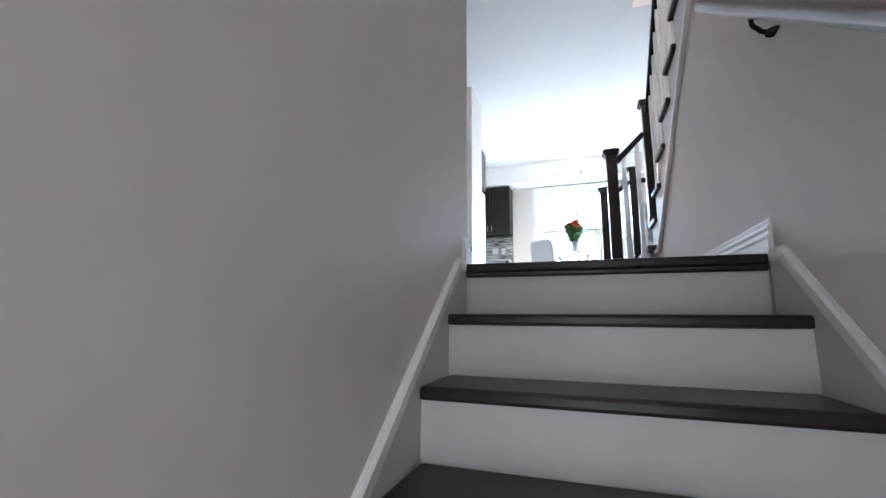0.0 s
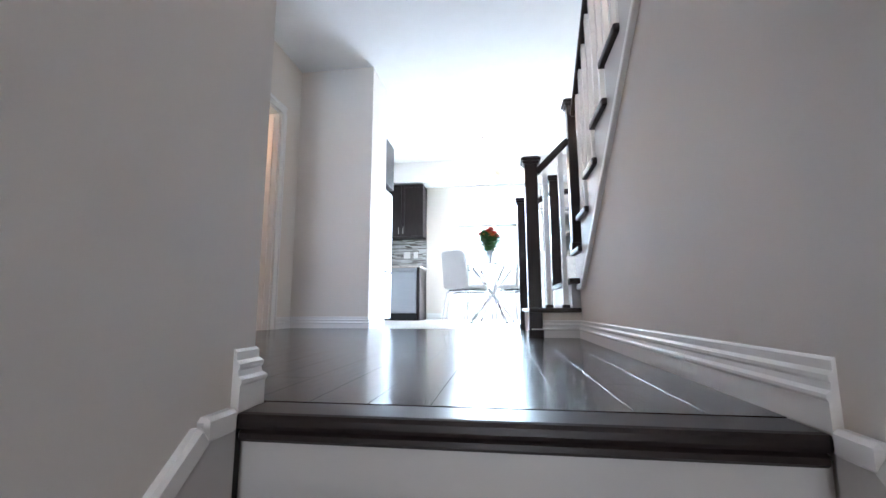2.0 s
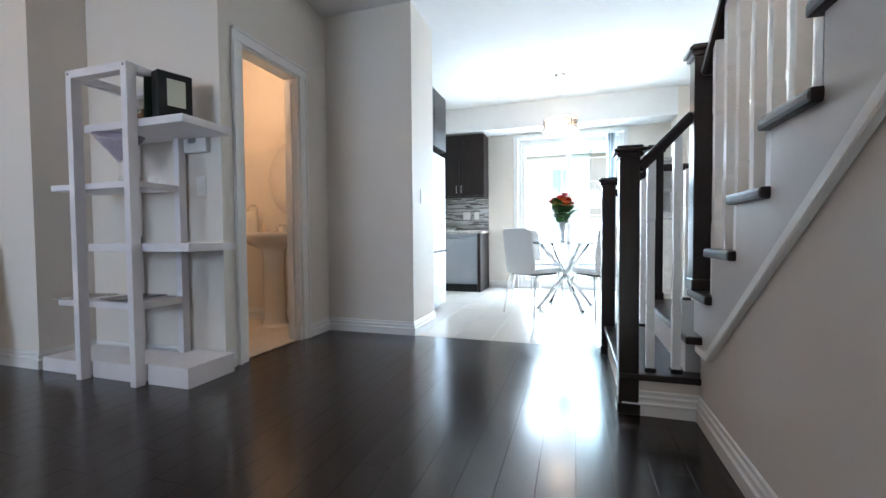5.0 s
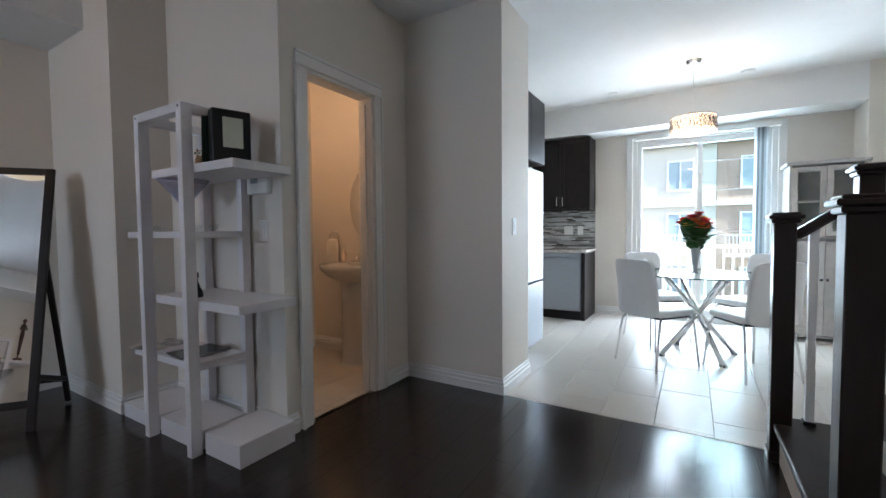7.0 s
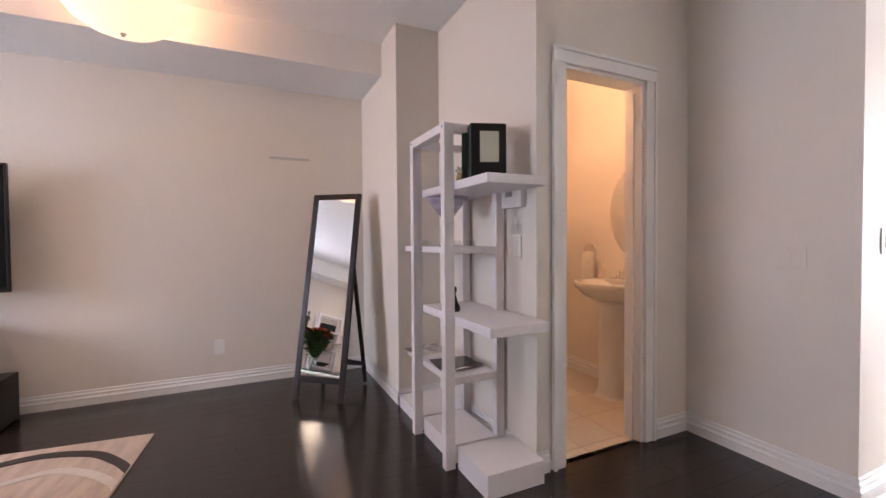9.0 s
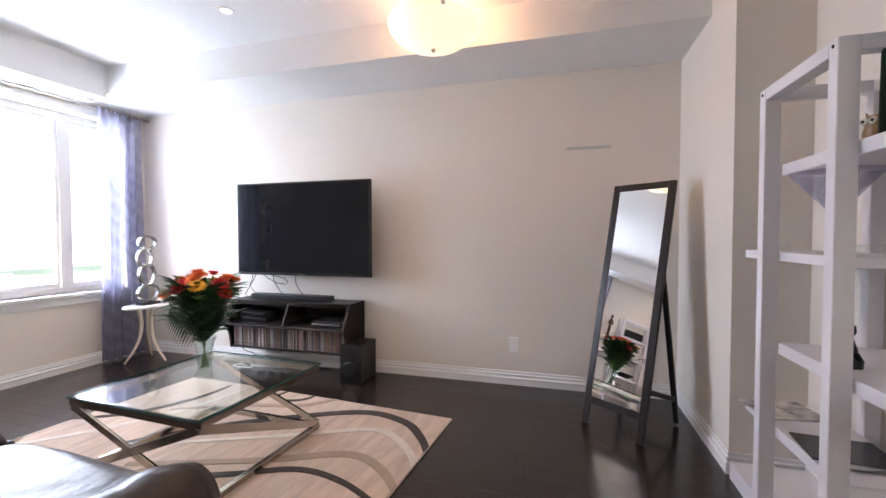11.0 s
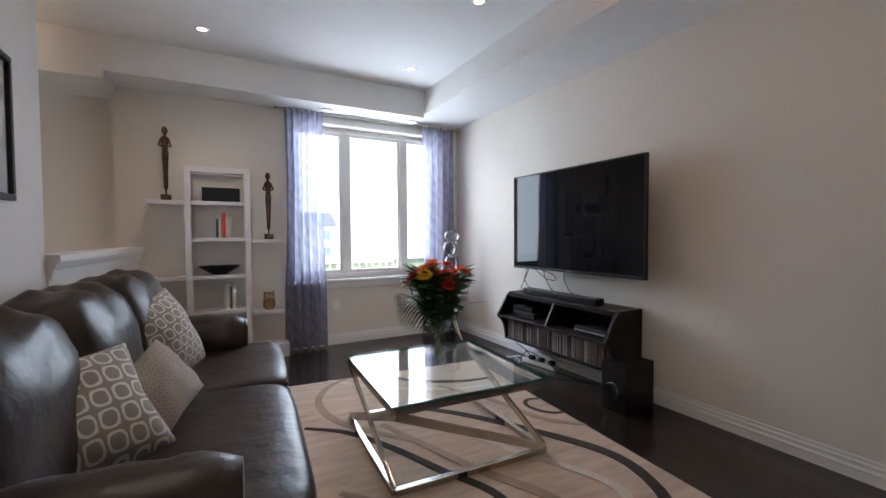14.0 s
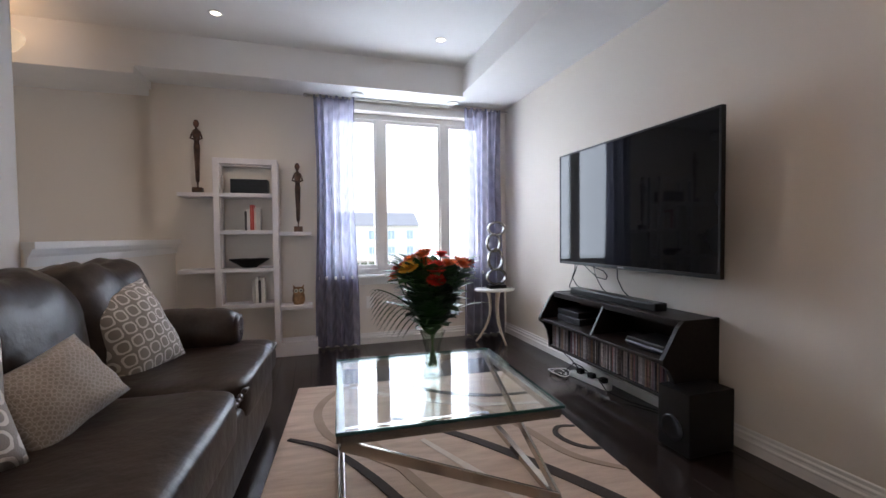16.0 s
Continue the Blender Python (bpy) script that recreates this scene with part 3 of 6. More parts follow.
# patio door
pd = new("patio_door")
tagged(pd, label="white sliding glass patio door", kind="structure")
part("door_frame", boxes((-0.71, -0.66, 8.08, 8.18, 0.0, 2.30), (0.72, 0.77, 8.08, 8.18, 0.0, 2.30), (-0.66, 0.72, 8.08, 8.18, 2.25, 2.30), (-0.66, 0.72, 8.08, 8.18, 0.0, 0.05)), M_TRIM, pd)
for x0, x1, y in ((-0.66, 0.06, 8.10), (0.0, 0.72, 8.14)):
    d = part("sliding_panel", boxes((x0, x0 + 0.055, y, y + 0.03, 0.05, 2.25), (x1 - 0.055, x1, y, y + 0.03, 0.05, 2.25), (x0 + 0.055, x1 - 0.055, y, y + 0.03, 0.05, 0.13),
                                    (x0 + 0.055, x1 - 0.055, y, y + 0.03, 2.18, 2.25)), M_TRIM, pd)
    g = part("pane", one(x0 + 0.055, x1 - 0.055, y + 0.01, y + 0.016, 0.13, 2.18), M_GLASS if x0 < -0.1 else M_TINTED, pd)
    g.visible_shadow = False
bars_ = bmesh.new()
for z in (0.62, 1.1, 1.6, 1.95):
    box(bars_, 0.06, 0.66, 8.147, 8.153, z, z + 0.012)
part("glazing_bars", bars_, M_TRIM, pd)
part("door_casing", boxes((-0.78, -0.71, 8.03, 8.049, 0.0, 2.30), (0.77, 0.84, 8.03, 8.049, 0.0, 2.30), (-0.78, 0.84, 8.03, 8.049, 2.301, 2.334), bevel=0.003), M_TRIM, pd)
vb = thing("vertical_blind", (0.62, 8.0, 0.0), "grey vertical vanes drawn together beside the patio door", "blind")
part("headrail", one(-1.30, 0.16, -0.03, 0.02, 2.26, 2.30, 0.004), M_PLASTIC, vb)
for i in range(6):
    v = bmesh.new()
    x = -0.06 + i * 0.02
    bar(v, (x, -0.005, 0.06), (x, -0.005, 2.26), 0.075, 0.002, up=(math.cos(0.25), math.sin(0.25), 0))
    # shade between the gathered vanes is painted as darker and paler copies
    part("vane", v, M_DARKVANE if i in (1, 3) else M_BLIND if i < 5 else M_VANE, vb)


# ---- balustrade ----
def newel(x, y, z0, z1, s=0.085):
    post = thing("newel_post", (x, y, z0), "square espresso newel post with a moulded cap", "newel post", "newel posts")
    h = z1 - z0
    part("shaft", one(-s / 2, s / 2, -s / 2, s / 2, 0, h - 0.05, 0.004), M_NEWEL, post)
    capm = bmesh.new()
    a = s / 2
    box(capm, -a - 0.012, a + 0.012, -a - 0.012, a + 0.012, h - 0.05, h - 0.030, 0.005)
    box(capm, -a - 0.024, a + 0.024, -a - 0.024, a + 0.024, h - 0.0295, h - 0.012, 0.004)
    box(capm, -a - 0.012, a + 0.012, -a - 0.012, a + 0.012, h - 0.0115, h, 0.004)
    part("cap", capm, M_NEWEL, post)
    part("base_block", one(-a - 0.006, a + 0.006, -a - 0.006, a + 0.006, 0.0, 0.05, 0.004), M_NEWEL, post)
    return post


newel(0.358, 3.69, 0.0, 1.215)
newel(0.343, 4.70, 0.0, 1.203)
newel(0.660, 3.725, 0.57, 1.635)
newel(0.640, 4.73, 0.38, 1.41)


def handrail(pts, label):
    bm = bmesh.new()
    for a, b in zip(pts, pts[1:]):
        bar(bm, a, b, 0.058, 0.045, bevel=0.01)
    return solo("handrail", bm, M_NEWEL, (0, 0, 0), label, "handrail", "stair rails")


handrail([(0.395, 3.69, 1.11), (0.62, 3.72, 1.345)], "espresso handrail sloping between two newel posts")
handrail([(0.38, 4.70, 1.09), (0.60, 4.725, 1.25)], "espresso handrail sloping up to the rear newel post")
handrail([(0.68, 4.73, 1.26), (1.60, 4.73, 1.26)], "level espresso guard rail behind the stair landing")
UP = [(0.665, 3.67, 1.50), (0.665, 1.35, 1.50 + 0.76 * 2.32)]
handrail(UP, "espresso handrail climbing beside the upper stair flight")


def baluster(x, y, z0, z1, shoe=False):
    """A square baluster with a turned waist."""
    b = thing("baluster", (x, y, z0), "white painted square baluster with turned middle", "baluster", "balusters")
    h = z1 - z0
    s = 0.017
    zs = [(0, 1), (0.28, 1), (0.30, 0.86), (0.33, 0.94), (0.5, 0.86), (0.68, 0.94), (0.71, 0.86), (0.73, 1), (1, 1)]
    for name, rows in (("lower_block", zs[:2]), ("turned_middle", zs[1:8]), ("upper_block", zs[7:])):
        bm = bmesh.new()
        rings = [[bm.verts.new((i * s * k, j * s * k, h * f)) for i, j in ((-1, -1), (1, -1), (1, 1), (-1, 1))] for f, k in rows]
        for a, c_ in zip(rings, rings[1:]):
            for k in range(4):
                bm.faces.new((a[k], a[(k + 1) % 4], c_[(k + 1) % 4], c_[k]))
        part(name, bm, M_TRIM, b)
    if shoe:
        part("shoe", one(-0.024, 0.024, -0.024, 0.024, 0, 0.02, 0.003), M_NEWEL, b)


baluster(0.452, 3.70, 0.19, 1.15, True)
baluster(0.560, 3.71, 0.19, 1.25, True)
baluster(0.455, 4.72, 0.19, 1.12, True)
baluster(0.565, 4.72, 0.19, 1.19, True)
for i in range(8):
    baluster(0.83 + i * 0.105, 4.72, 0.38, 1.25, True)
for n in range(3, 13):
    yn = 3.485 - 0.25 * (n - 3)
    for f in (0.055, 0.175):
        y = yn + f
        z1 = 1.50 + 0.76 * (3.67 - y) - 0.02
        if y < 3.62:
            baluster(0.668, y, 0.19 * n, z1)

wr = thing("wall_handrail", (0.0, 0.0, 0.0), "glossy brown wooden handrail on curved black brackets along the stair wall", "handrail", "stair rails")
part("rail", tube(bmesh.new(), [(0.585, 1.82, 1.035), (0.585, -0.6, 1.035 - 2.42 * 0.82)], 0.024, 16), M_RAIL, wr, smooth=True)
for y in (1.41, 0.3):
    z = 1.035 - (1.82 - y) * 0.82
    bm = tube(bmesh.new(), [(0.585, y, z - 0.02), (0.588, y, z - 0.055), (0.61, y, z - 0.08), (0.64, y, z - 0.085)], 0.007, 8)
    lathe(bm, [(0, -0.004), (0.022, -0.004), (0.022, 0.004), (0, 0.004)], 12, (0.638, y, z - 0.085))
    part("bracket", bm, M_BLACK, wr, "curved black metal bracket", True)


# ---- living room: sofa ----
def sofa():
    s = thing("sofa", (-0.88, -0.43, 0.0), "dark brown leather three-seat sofa with rolled arms", "sofa", rz=-4.3)
    part("base", box(bmesh.new(), -0.83, -0.04, 0.06, 2.10, 0.05, 0.30, 0.03, 2), M_LEATHER, s)
    part("front_panel", puff(bmesh.new(), -0.80, 1.08, 0.21, 0.115, 1.05, 0.155, 7, 48, 14, wrinkle=0.01), M_LEATHER, s, smooth=True)
    seats = [(0.16, 0.90), (0.90, 2.00)]
    for i, (a, b) in enumerate(seats):
        bm = bmesh.new()
        puff(bm, -0.60, (a + b) / 2, 0.375, 0.335, (b - a) / 2 + 0.006, 0.105, 6.5, 72, 20, 0.0, 0.018, i * 7.1)
        if i == 0:
            puff(bm, -0.795, 0.19, 0.375, 0.135, 0.16, 0.10, 3.6, 28, 14, 0.0, 0.02, 2.0)
        if i == 1:
            puff(bm, -0.795, 1.98, 0.375, 0.135, 0.16, 0.10, 3.6, 28, 14, 0.0, 0.02, 5.0)
        part("seat_cushion", bm, M_LEATHER, s, smooth=True)
    for i, (a, b) in enumerate([(0.12, 0.75), (0.75, 1.40), (1.40, 2.05)]):
        bm = puff(bmesh.new(), -0.19, (a + b) / 2, 0.71, 0.165, (b - a) / 2 + 0.03, 0.275, 3.0, 40, 24, 0.0, 0.07, i * 3.7)
        for v in bm.verts:
            v.co.x += 0.13 * (v.co.z - 0.6)
            v.co.z -= 0.035 * math.exp(-((v.co.y - (a + b) / 2) / 0.07) ** 2) * (1 if v.co.z > 0.8 else 0.3)
        part("back_cushion", bm, M_LEATHER, s, smooth=True)
    part("back_panel", box(bmesh.new(), -0.10, -0.02, 0.05, 2.12, 0.05, 0.86, 0.03, 2), M_LEATHER, s)
    for y in (0.13, 2.03):
        part("arm", box(bmesh.new(), -0.68, -0.06, y - 0.09, y + 0.09, 0.05, 0.52, 0.03, 2), M_LEATHER, s)
        pts, rs = [], []
        for k in range(19):
            f = k / 18
            pts.append((-0.08 - (0.64 if y < 1 else 0.67) * f, y, (0.552 if y < 1 else 0.585) + 0.003 * math.sin(k * 0.8)))
            rs.append(((0.128 if y < 1 else 0.112) + 0.003 * math.sin(k * 1.7)) * (1 - 0.30 * max(0, (f - 0.8) / 0.2) ** 2))
        rs[0] = 0.08
        part("arm_roll", tube(bmesh.new(), pts, rs, 28), M_LEATHER, s, smooth=True)
        ros = bmesh.new()
        rings = []
        for r, x in ((0.088, -0.715), (0.084, -0.732), (0.056, -0.738), (0.015, -0.732)):
            rings.append([ros.verts.new((x - (0.004 if k % 2 else 0), y + r * math.cos(2 * math.pi * k / 40), (0.552 if y < 1 else 0.585) + r * math.sin(2 * math.pi * k / 40))) for k in range(40)])
        for p, q in zip(rings, rings[1:]):
            for k in range(40):
                ros.faces.new((p[k], p[(k + 1) % 40], q[(k + 1) % 40], q[k]))
        ros.faces.new(rings[-1])
        part("arm_rosette", ros, M_LEATHER, s, "pleated round arm front", True)
    # puckered seam along the front edge of the seats
    bm = bmesh.new()
    for a, b in ((0.06, 0.88), (0.92, 1.31), (1.33, 2.11)):
        pts, rs = [], []
        for k in range(60):
            pts.append((-0.918 + 0.002 * math.sin(k * 1.3), a + (b - a) * k / 59, 0.425 + 0.003 * math.sin(k * 0.9)))
            rs.append(0.010 + 0.0025 * math.sin(k * 2.1))
        tube(bm, pts, rs, 8)
    part("piping", bm, M_LEATHER, s, "gathered leather edge", True)
    for y in (0.12, 2.04):
        for x in (-0.72, -0.1):
            part("foot", box(bmesh.new(), x - 0.03, x + 0.03, y - 0.03, y + 0.03, 0, 0.05, 0.004), M_BLACK, s)


sofa()


def cushion(name, at, w, h, d, rx, ry, rz, material, label, turn=0.0):
    bm = bmesh.new()
    uv = bm.loops.layers.uv.new("UVMap")
    n = 22
    grid = {}
    for side in (1, -1):
        for i in range(n + 1):
            for j in range(n + 1):
                u, v = 2 * i / n - 1, 2 * j / n - 1
                edge = (1 - abs(u) ** 2.2) * (1 - abs(v) ** 2.2)
                pin = 1 - 0.07 * (1 - abs(u)) * abs(v) - 0.0
                pin2 = 1 - 0.07 * (1 - abs(v)) * abs(u)
                z = side * d / 2 * max(0, edge) ** 0.5 + 0.012 * noise.noise(Vector((u * 2, v * 2, side * 3 + w)))
                grid[side, i, j] = bm.verts.new((u * w / 2 * pin2, v * h / 2 * pin, z if edge > 0 else 0))
        for i in range(n):
            for j in range(n):
                q = [grid[side, i, j], grid[side, i + 1, j], grid[side, i + 1, j + 1], grid[side, i, j + 1]]
                f = bm.faces.new(q if side > 0 else list(reversed(q)))
                f.smooth = True
                for lp in f.loops:
                    lp[uv].uv = ((lp.vert.co.x + w / 2) / 0.46 * 1.3, (lp.vert.co.y + h / 2) / 0.46 * 1.3)
    bmesh.ops.remove_doubles(bm, verts=bm.verts, dist=1e-4)
    ob = finish(name, bm, material, None, label, True)
    ob.matrix_world = pose(*at, rx, ry, rz) @ pose(0, 0, 0, 0, 0, turn)
    return tagged(ob, category="cushion", group="cushions on the sofa")


cushion("cushion", (-1.005, 1.145, 0.62), 0.54, 0.38, 0.25, 52, 0, -156, M_OGEE, "large grey cushion with a white ogee pattern", 10)
cushion("cushion", (-1.205, 0.13, 0.64), 0.36, 0.45, 0.20, 70, 0, -122, M_OGEE, "grey ogee-patterned cushion propped in the sofa corner", 14)
cushion("cushion", (-1.24, 0.82, 0.60), 0.34, 0.27, 0.14, 58, 0, -122, M_TAUPE, "taupe and silver latticed oblong cushion on the sofa", 19)


# ---- rug ----
RCX, RCY, RTURN = -2.60, 0.578, -5.0
rug = thing("rug", (RCX, RCY, 0.0), "beige rug with brown, tan and ivory swirling lines", "rug", rz=RTURN)
part("rug_ground", box(bmesh.new(), -0.80, 0.80, -1.165, 1.165, 0.0, 0.012, 0.004), M_RUG, rug)


def ribbon(material, pts, width, z, label):
    """A band of coloured pile along a smooth curve, narrowing to its ends, kept within the rug."""
    P = [Vector((x, y, 0)) for x, y in pts]
    out = []
    for i in range(len(P) - 1):
        p0, p1, p2, p3 = P[max(i - 1, 0)], P[i], P[i + 1], P[min(i + 2, len(P) - 1)]
        for k in range(12):
            t = k / 12
            out.append(0.5 * ((2 * p1) + (p2 - p0) * t + (2 * p0 - 5 * p1 + 4 * p2 - p3) * t * t + (3 * p1 - p0 - 3 * p2 + p3) * t ** 3))
    out.append(P[-1])
    bm = bmesh.new()
    rows = []
    for i, p in enumerate(out):
        d = (out[min(i + 1, len(out) - 1)] - out[max(i - 1, 0)]).normalized()
        n = Vector((-d.y, d.x, 0)) * width / 2 * (0.55 + 0.45 * math.sin(math.pi * i / (len(out) - 1)))
        rows.append([bm.verts.new((max(-0.797, min(0.797, q.x)), max(-1.162, min(1.162, q.y)), z)) for q in (p - n, p + n)])
    for a, b in zip(rows, rows[1:]):
        bm.faces.new((a[0], b[0], b[1], a[1]))
    g = bmesh.ops.extrude_face_region(bm, geom=list(bm.faces))
    bmesh.ops.translate(bm, verts=[v for v in g["geom"] if isinstance(v, bmesh.types.BMVert)], vec=(0, 0, 0.004))
    bmesh.ops.recalc_face_normals(bm, faces=bm.faces)
    part("swirl", bm, material, rug, label)


def rl(*pts):
    """World points to the rug's own."""
    c_, s_ = math.cos(radians(-RTURN)), math.sin(radians(-RTURN))
    return [((x - RCX) * c_ - (y - RCY) * s_, (x - RCX) * s_ + (y - RCY) * c_) for x, y in pts]


ribbon(M_RUGBROWN, rl((-2.45, 0.05), (-2.75, 0.36), (-3.00, 0.74), (-3.22, 1.20), (-3.16, 1.52), (-2.98, 1.70), (-2.80, 1.80)), 0.064, 0.012, "dark brown swirl")
ribbon(M_RUGWHITE, rl((-2.55, 0.35), (-2.80, 0.92), (-3.00, 1.36), (-2.93, 1.57), (-2.72, 1.75), (-2.5, 1.80)), 0.05, 0.0125, "ivory swirl")
ribbon(M_RUGTAN, rl((-2.3, 0.3), (-2.52, 0.95), (-2.70, 1.36), (-2.62, 1.60), (-2.40, 1.80)), 0.06, 0.013, "tan swirl")
ribbon(M_RUGBROWN, rl((-1.88, 0.13), (-2.08, 0.30), (-2.25, 0.60), (-2.38, 0.92), (-2.50, 1.20), (-2.46, 1.48), (-2.30, 1.79)), 0.046, 0.0135, "dark brown swirl")
ribbon(M_RUGBROWN, rl((-3.40, 0.47), (-3.31, 0.45), (-3.25, 0.52), (-3.27, 0.63), (-3.33, 0.70), (-3.40, 0.72)), 0.03, 0.0125, "dark brown loop")
ribbon(M_RUGTAN, rl((-2.35, -0.60), (-2.16, -0.48), (-2.04, -0.24), (-2.05, 0.04), (-2.15, 0.27), (-2.40, 0.60)), 0.05, 0.0128, "tan swirl")
ribbon(M_RUGTAN, rl((-2.9, -0.1), (-3.10, 0.34), (-3.20, 0.72), (-3.38, 0.92)), 0.045, 0.0129, "tan swirl")
ribbon(M_RUGWHITE, rl((-2.2, -0.62), (-2.5, -0.3), (-2.95, 0.0), (-3.38, 0.12)), 0.045, 0.0123, "ivory swirl")
ribbon(M_RUGTAN, rl((-1.90, 0.85), (-2.05, 1.05), (-2.12, 1.35), (-2.02, 1.70)), 0.045, 0.0126, "tan swirl")
ribbon(M_RUGBROWN, rl((-2.6, -0.62), (-2.78, -0.3), (-3.1, -0.1), (-3.39, -0.05)), 0.045, 0.0131, "dark brown swirl")

# ---- coffee table ----
ct = thing("coffee_table", (-2.54, 0.60, 0.016), "square glass coffee table on a cross-braced satin metal frame", "coffee table", rz=-3.2)
A = 0.415
Z1 = 0.375
for p, q in (((-A, -A), (A, -A)), ((A, -A), (A, A)), ((A, A), (-A, A)), ((-A, A), (-A, -A))):
    part("top_rail", bar(bmesh.new(), (*p, Z1), (*q, Z1), 0.03, 0.035, bevel=0.002), M_TABLEMETAL, ct)
for p, q in (((A, -A), (A, A)), ((A, A), (-A, A)), ((-A, A), (-A, -A)), ((-A, -A), (A, -A))):
    part("base_rail", bar(bmesh.new(), (*p, 0.016), (*q, 0.016), 0.03, 0.03, bevel=0.002), M_TABLEMETAL, ct)
for a, b in (((A, -A, Z1 - 0.02), (A, A, 0.03)), ((A, -A, 0.03), (A, A, Z1 - 0.02)), ((A, A + 0.002, Z1 - 0.02), (-A, A + 0.002, 0.03)), ((-A, -A, Z1 - 0.02), (-A, A, 0.03))):
    part("brace", bar(bmesh.new(), a, b, 0.014, 0.04, bevel=0.002), M_TABLEMETAL, ct)
g = part("tabletop", box(bmesh.new(), -A - 0.015, A + 0.015, -A - 0.015, A + 0.015, 0.394, 0.400), M_GREENGLASS, ct, "clear greenish glass")
g.visible_shadow = False
part("glass_edge", boxes((-A - 0.018, A + 0.018, -A - 0.018, -A - 0.0152, 0.394, 0.404), (-A - 0.018, A + 0.018, A + 0.0152, A + 0.018, 0.394, 0.404),
                         (-A - 0.018, -A - 0.0152, -A - 0.015, A + 0.015, 0.394, 0.404), (A + 0.0152, A + 0.018, -A - 0.015, A + 0.015, 0.394, 0.404)), M_GLASSEDGE, ct)


# ---- flowers ----
def petal_flower(bm, at, r, axis, petals=14, layers=3):
    at, axis = Vector(at), Vector(axis).normalized()
    s = axis.cross(Vector((0.3, 0.9, 0.1))).normalized()
    t = axis.cross(s)
    for L in range(layers):
        k = petals - 3 * L
        for i in range(k):
            a = 2 * math.pi * (i + 0.5 * L) / k
            d = s * math.cos(a) + t * math.sin(a)
            side = axis.cross(d)
            up = 0.25 + 0.35 * L
            rr = r * (1 - 0.22 * L)
            p0, p1 = at, at + d * rr * 0.6 + axis * rr * up * 0.8
            p2 = at + d * rr + axis * rr * up * (0.8 if L == 0 else 1.3)
            w = rr * 0.24
            v = [bm.verts.new(q) for q in (p0, p1 - side * w, p2 - side * w * 0.3, p2 + side * w * 0.3, p1 + side * w)]
            bm.faces.new(v)
    return bm


def leaf(bm, base, tip, w, bend=0.2):
    base, tip = Vector(base), Vector(tip)
    d = tip - base
    side = d.cross(Vector((0, 0, 1)))
    if side.length < 1e-4:
        side = Vector((1, 0, 0))
    side = side.normalized() * w
    up = Vector((0, 0, 1)) * d.length * bend
    n = 5
    l, r, c = [], [], []
    for i in range(n + 1):
        f = i / n
        p = base + d * f + up * math.sin(f * math.pi) * 0.6
        ww = math.sin(math.pi * min(1, f * 0.92 + 0.06)) ** 0.8
        c.append(bm.verts.new(p - Vector((0, 0, 0.15 * w * ww))))
        l.append(bm.verts.new(p - side * ww))
        r.append(bm.verts.new(p + side * ww))
    for i in range(n):
        bm.faces.new((l[i], c[i], c[i + 1], l[i + 1]))
        bm.faces.new((c[i], r[i], r[i + 1], c[i + 1]))


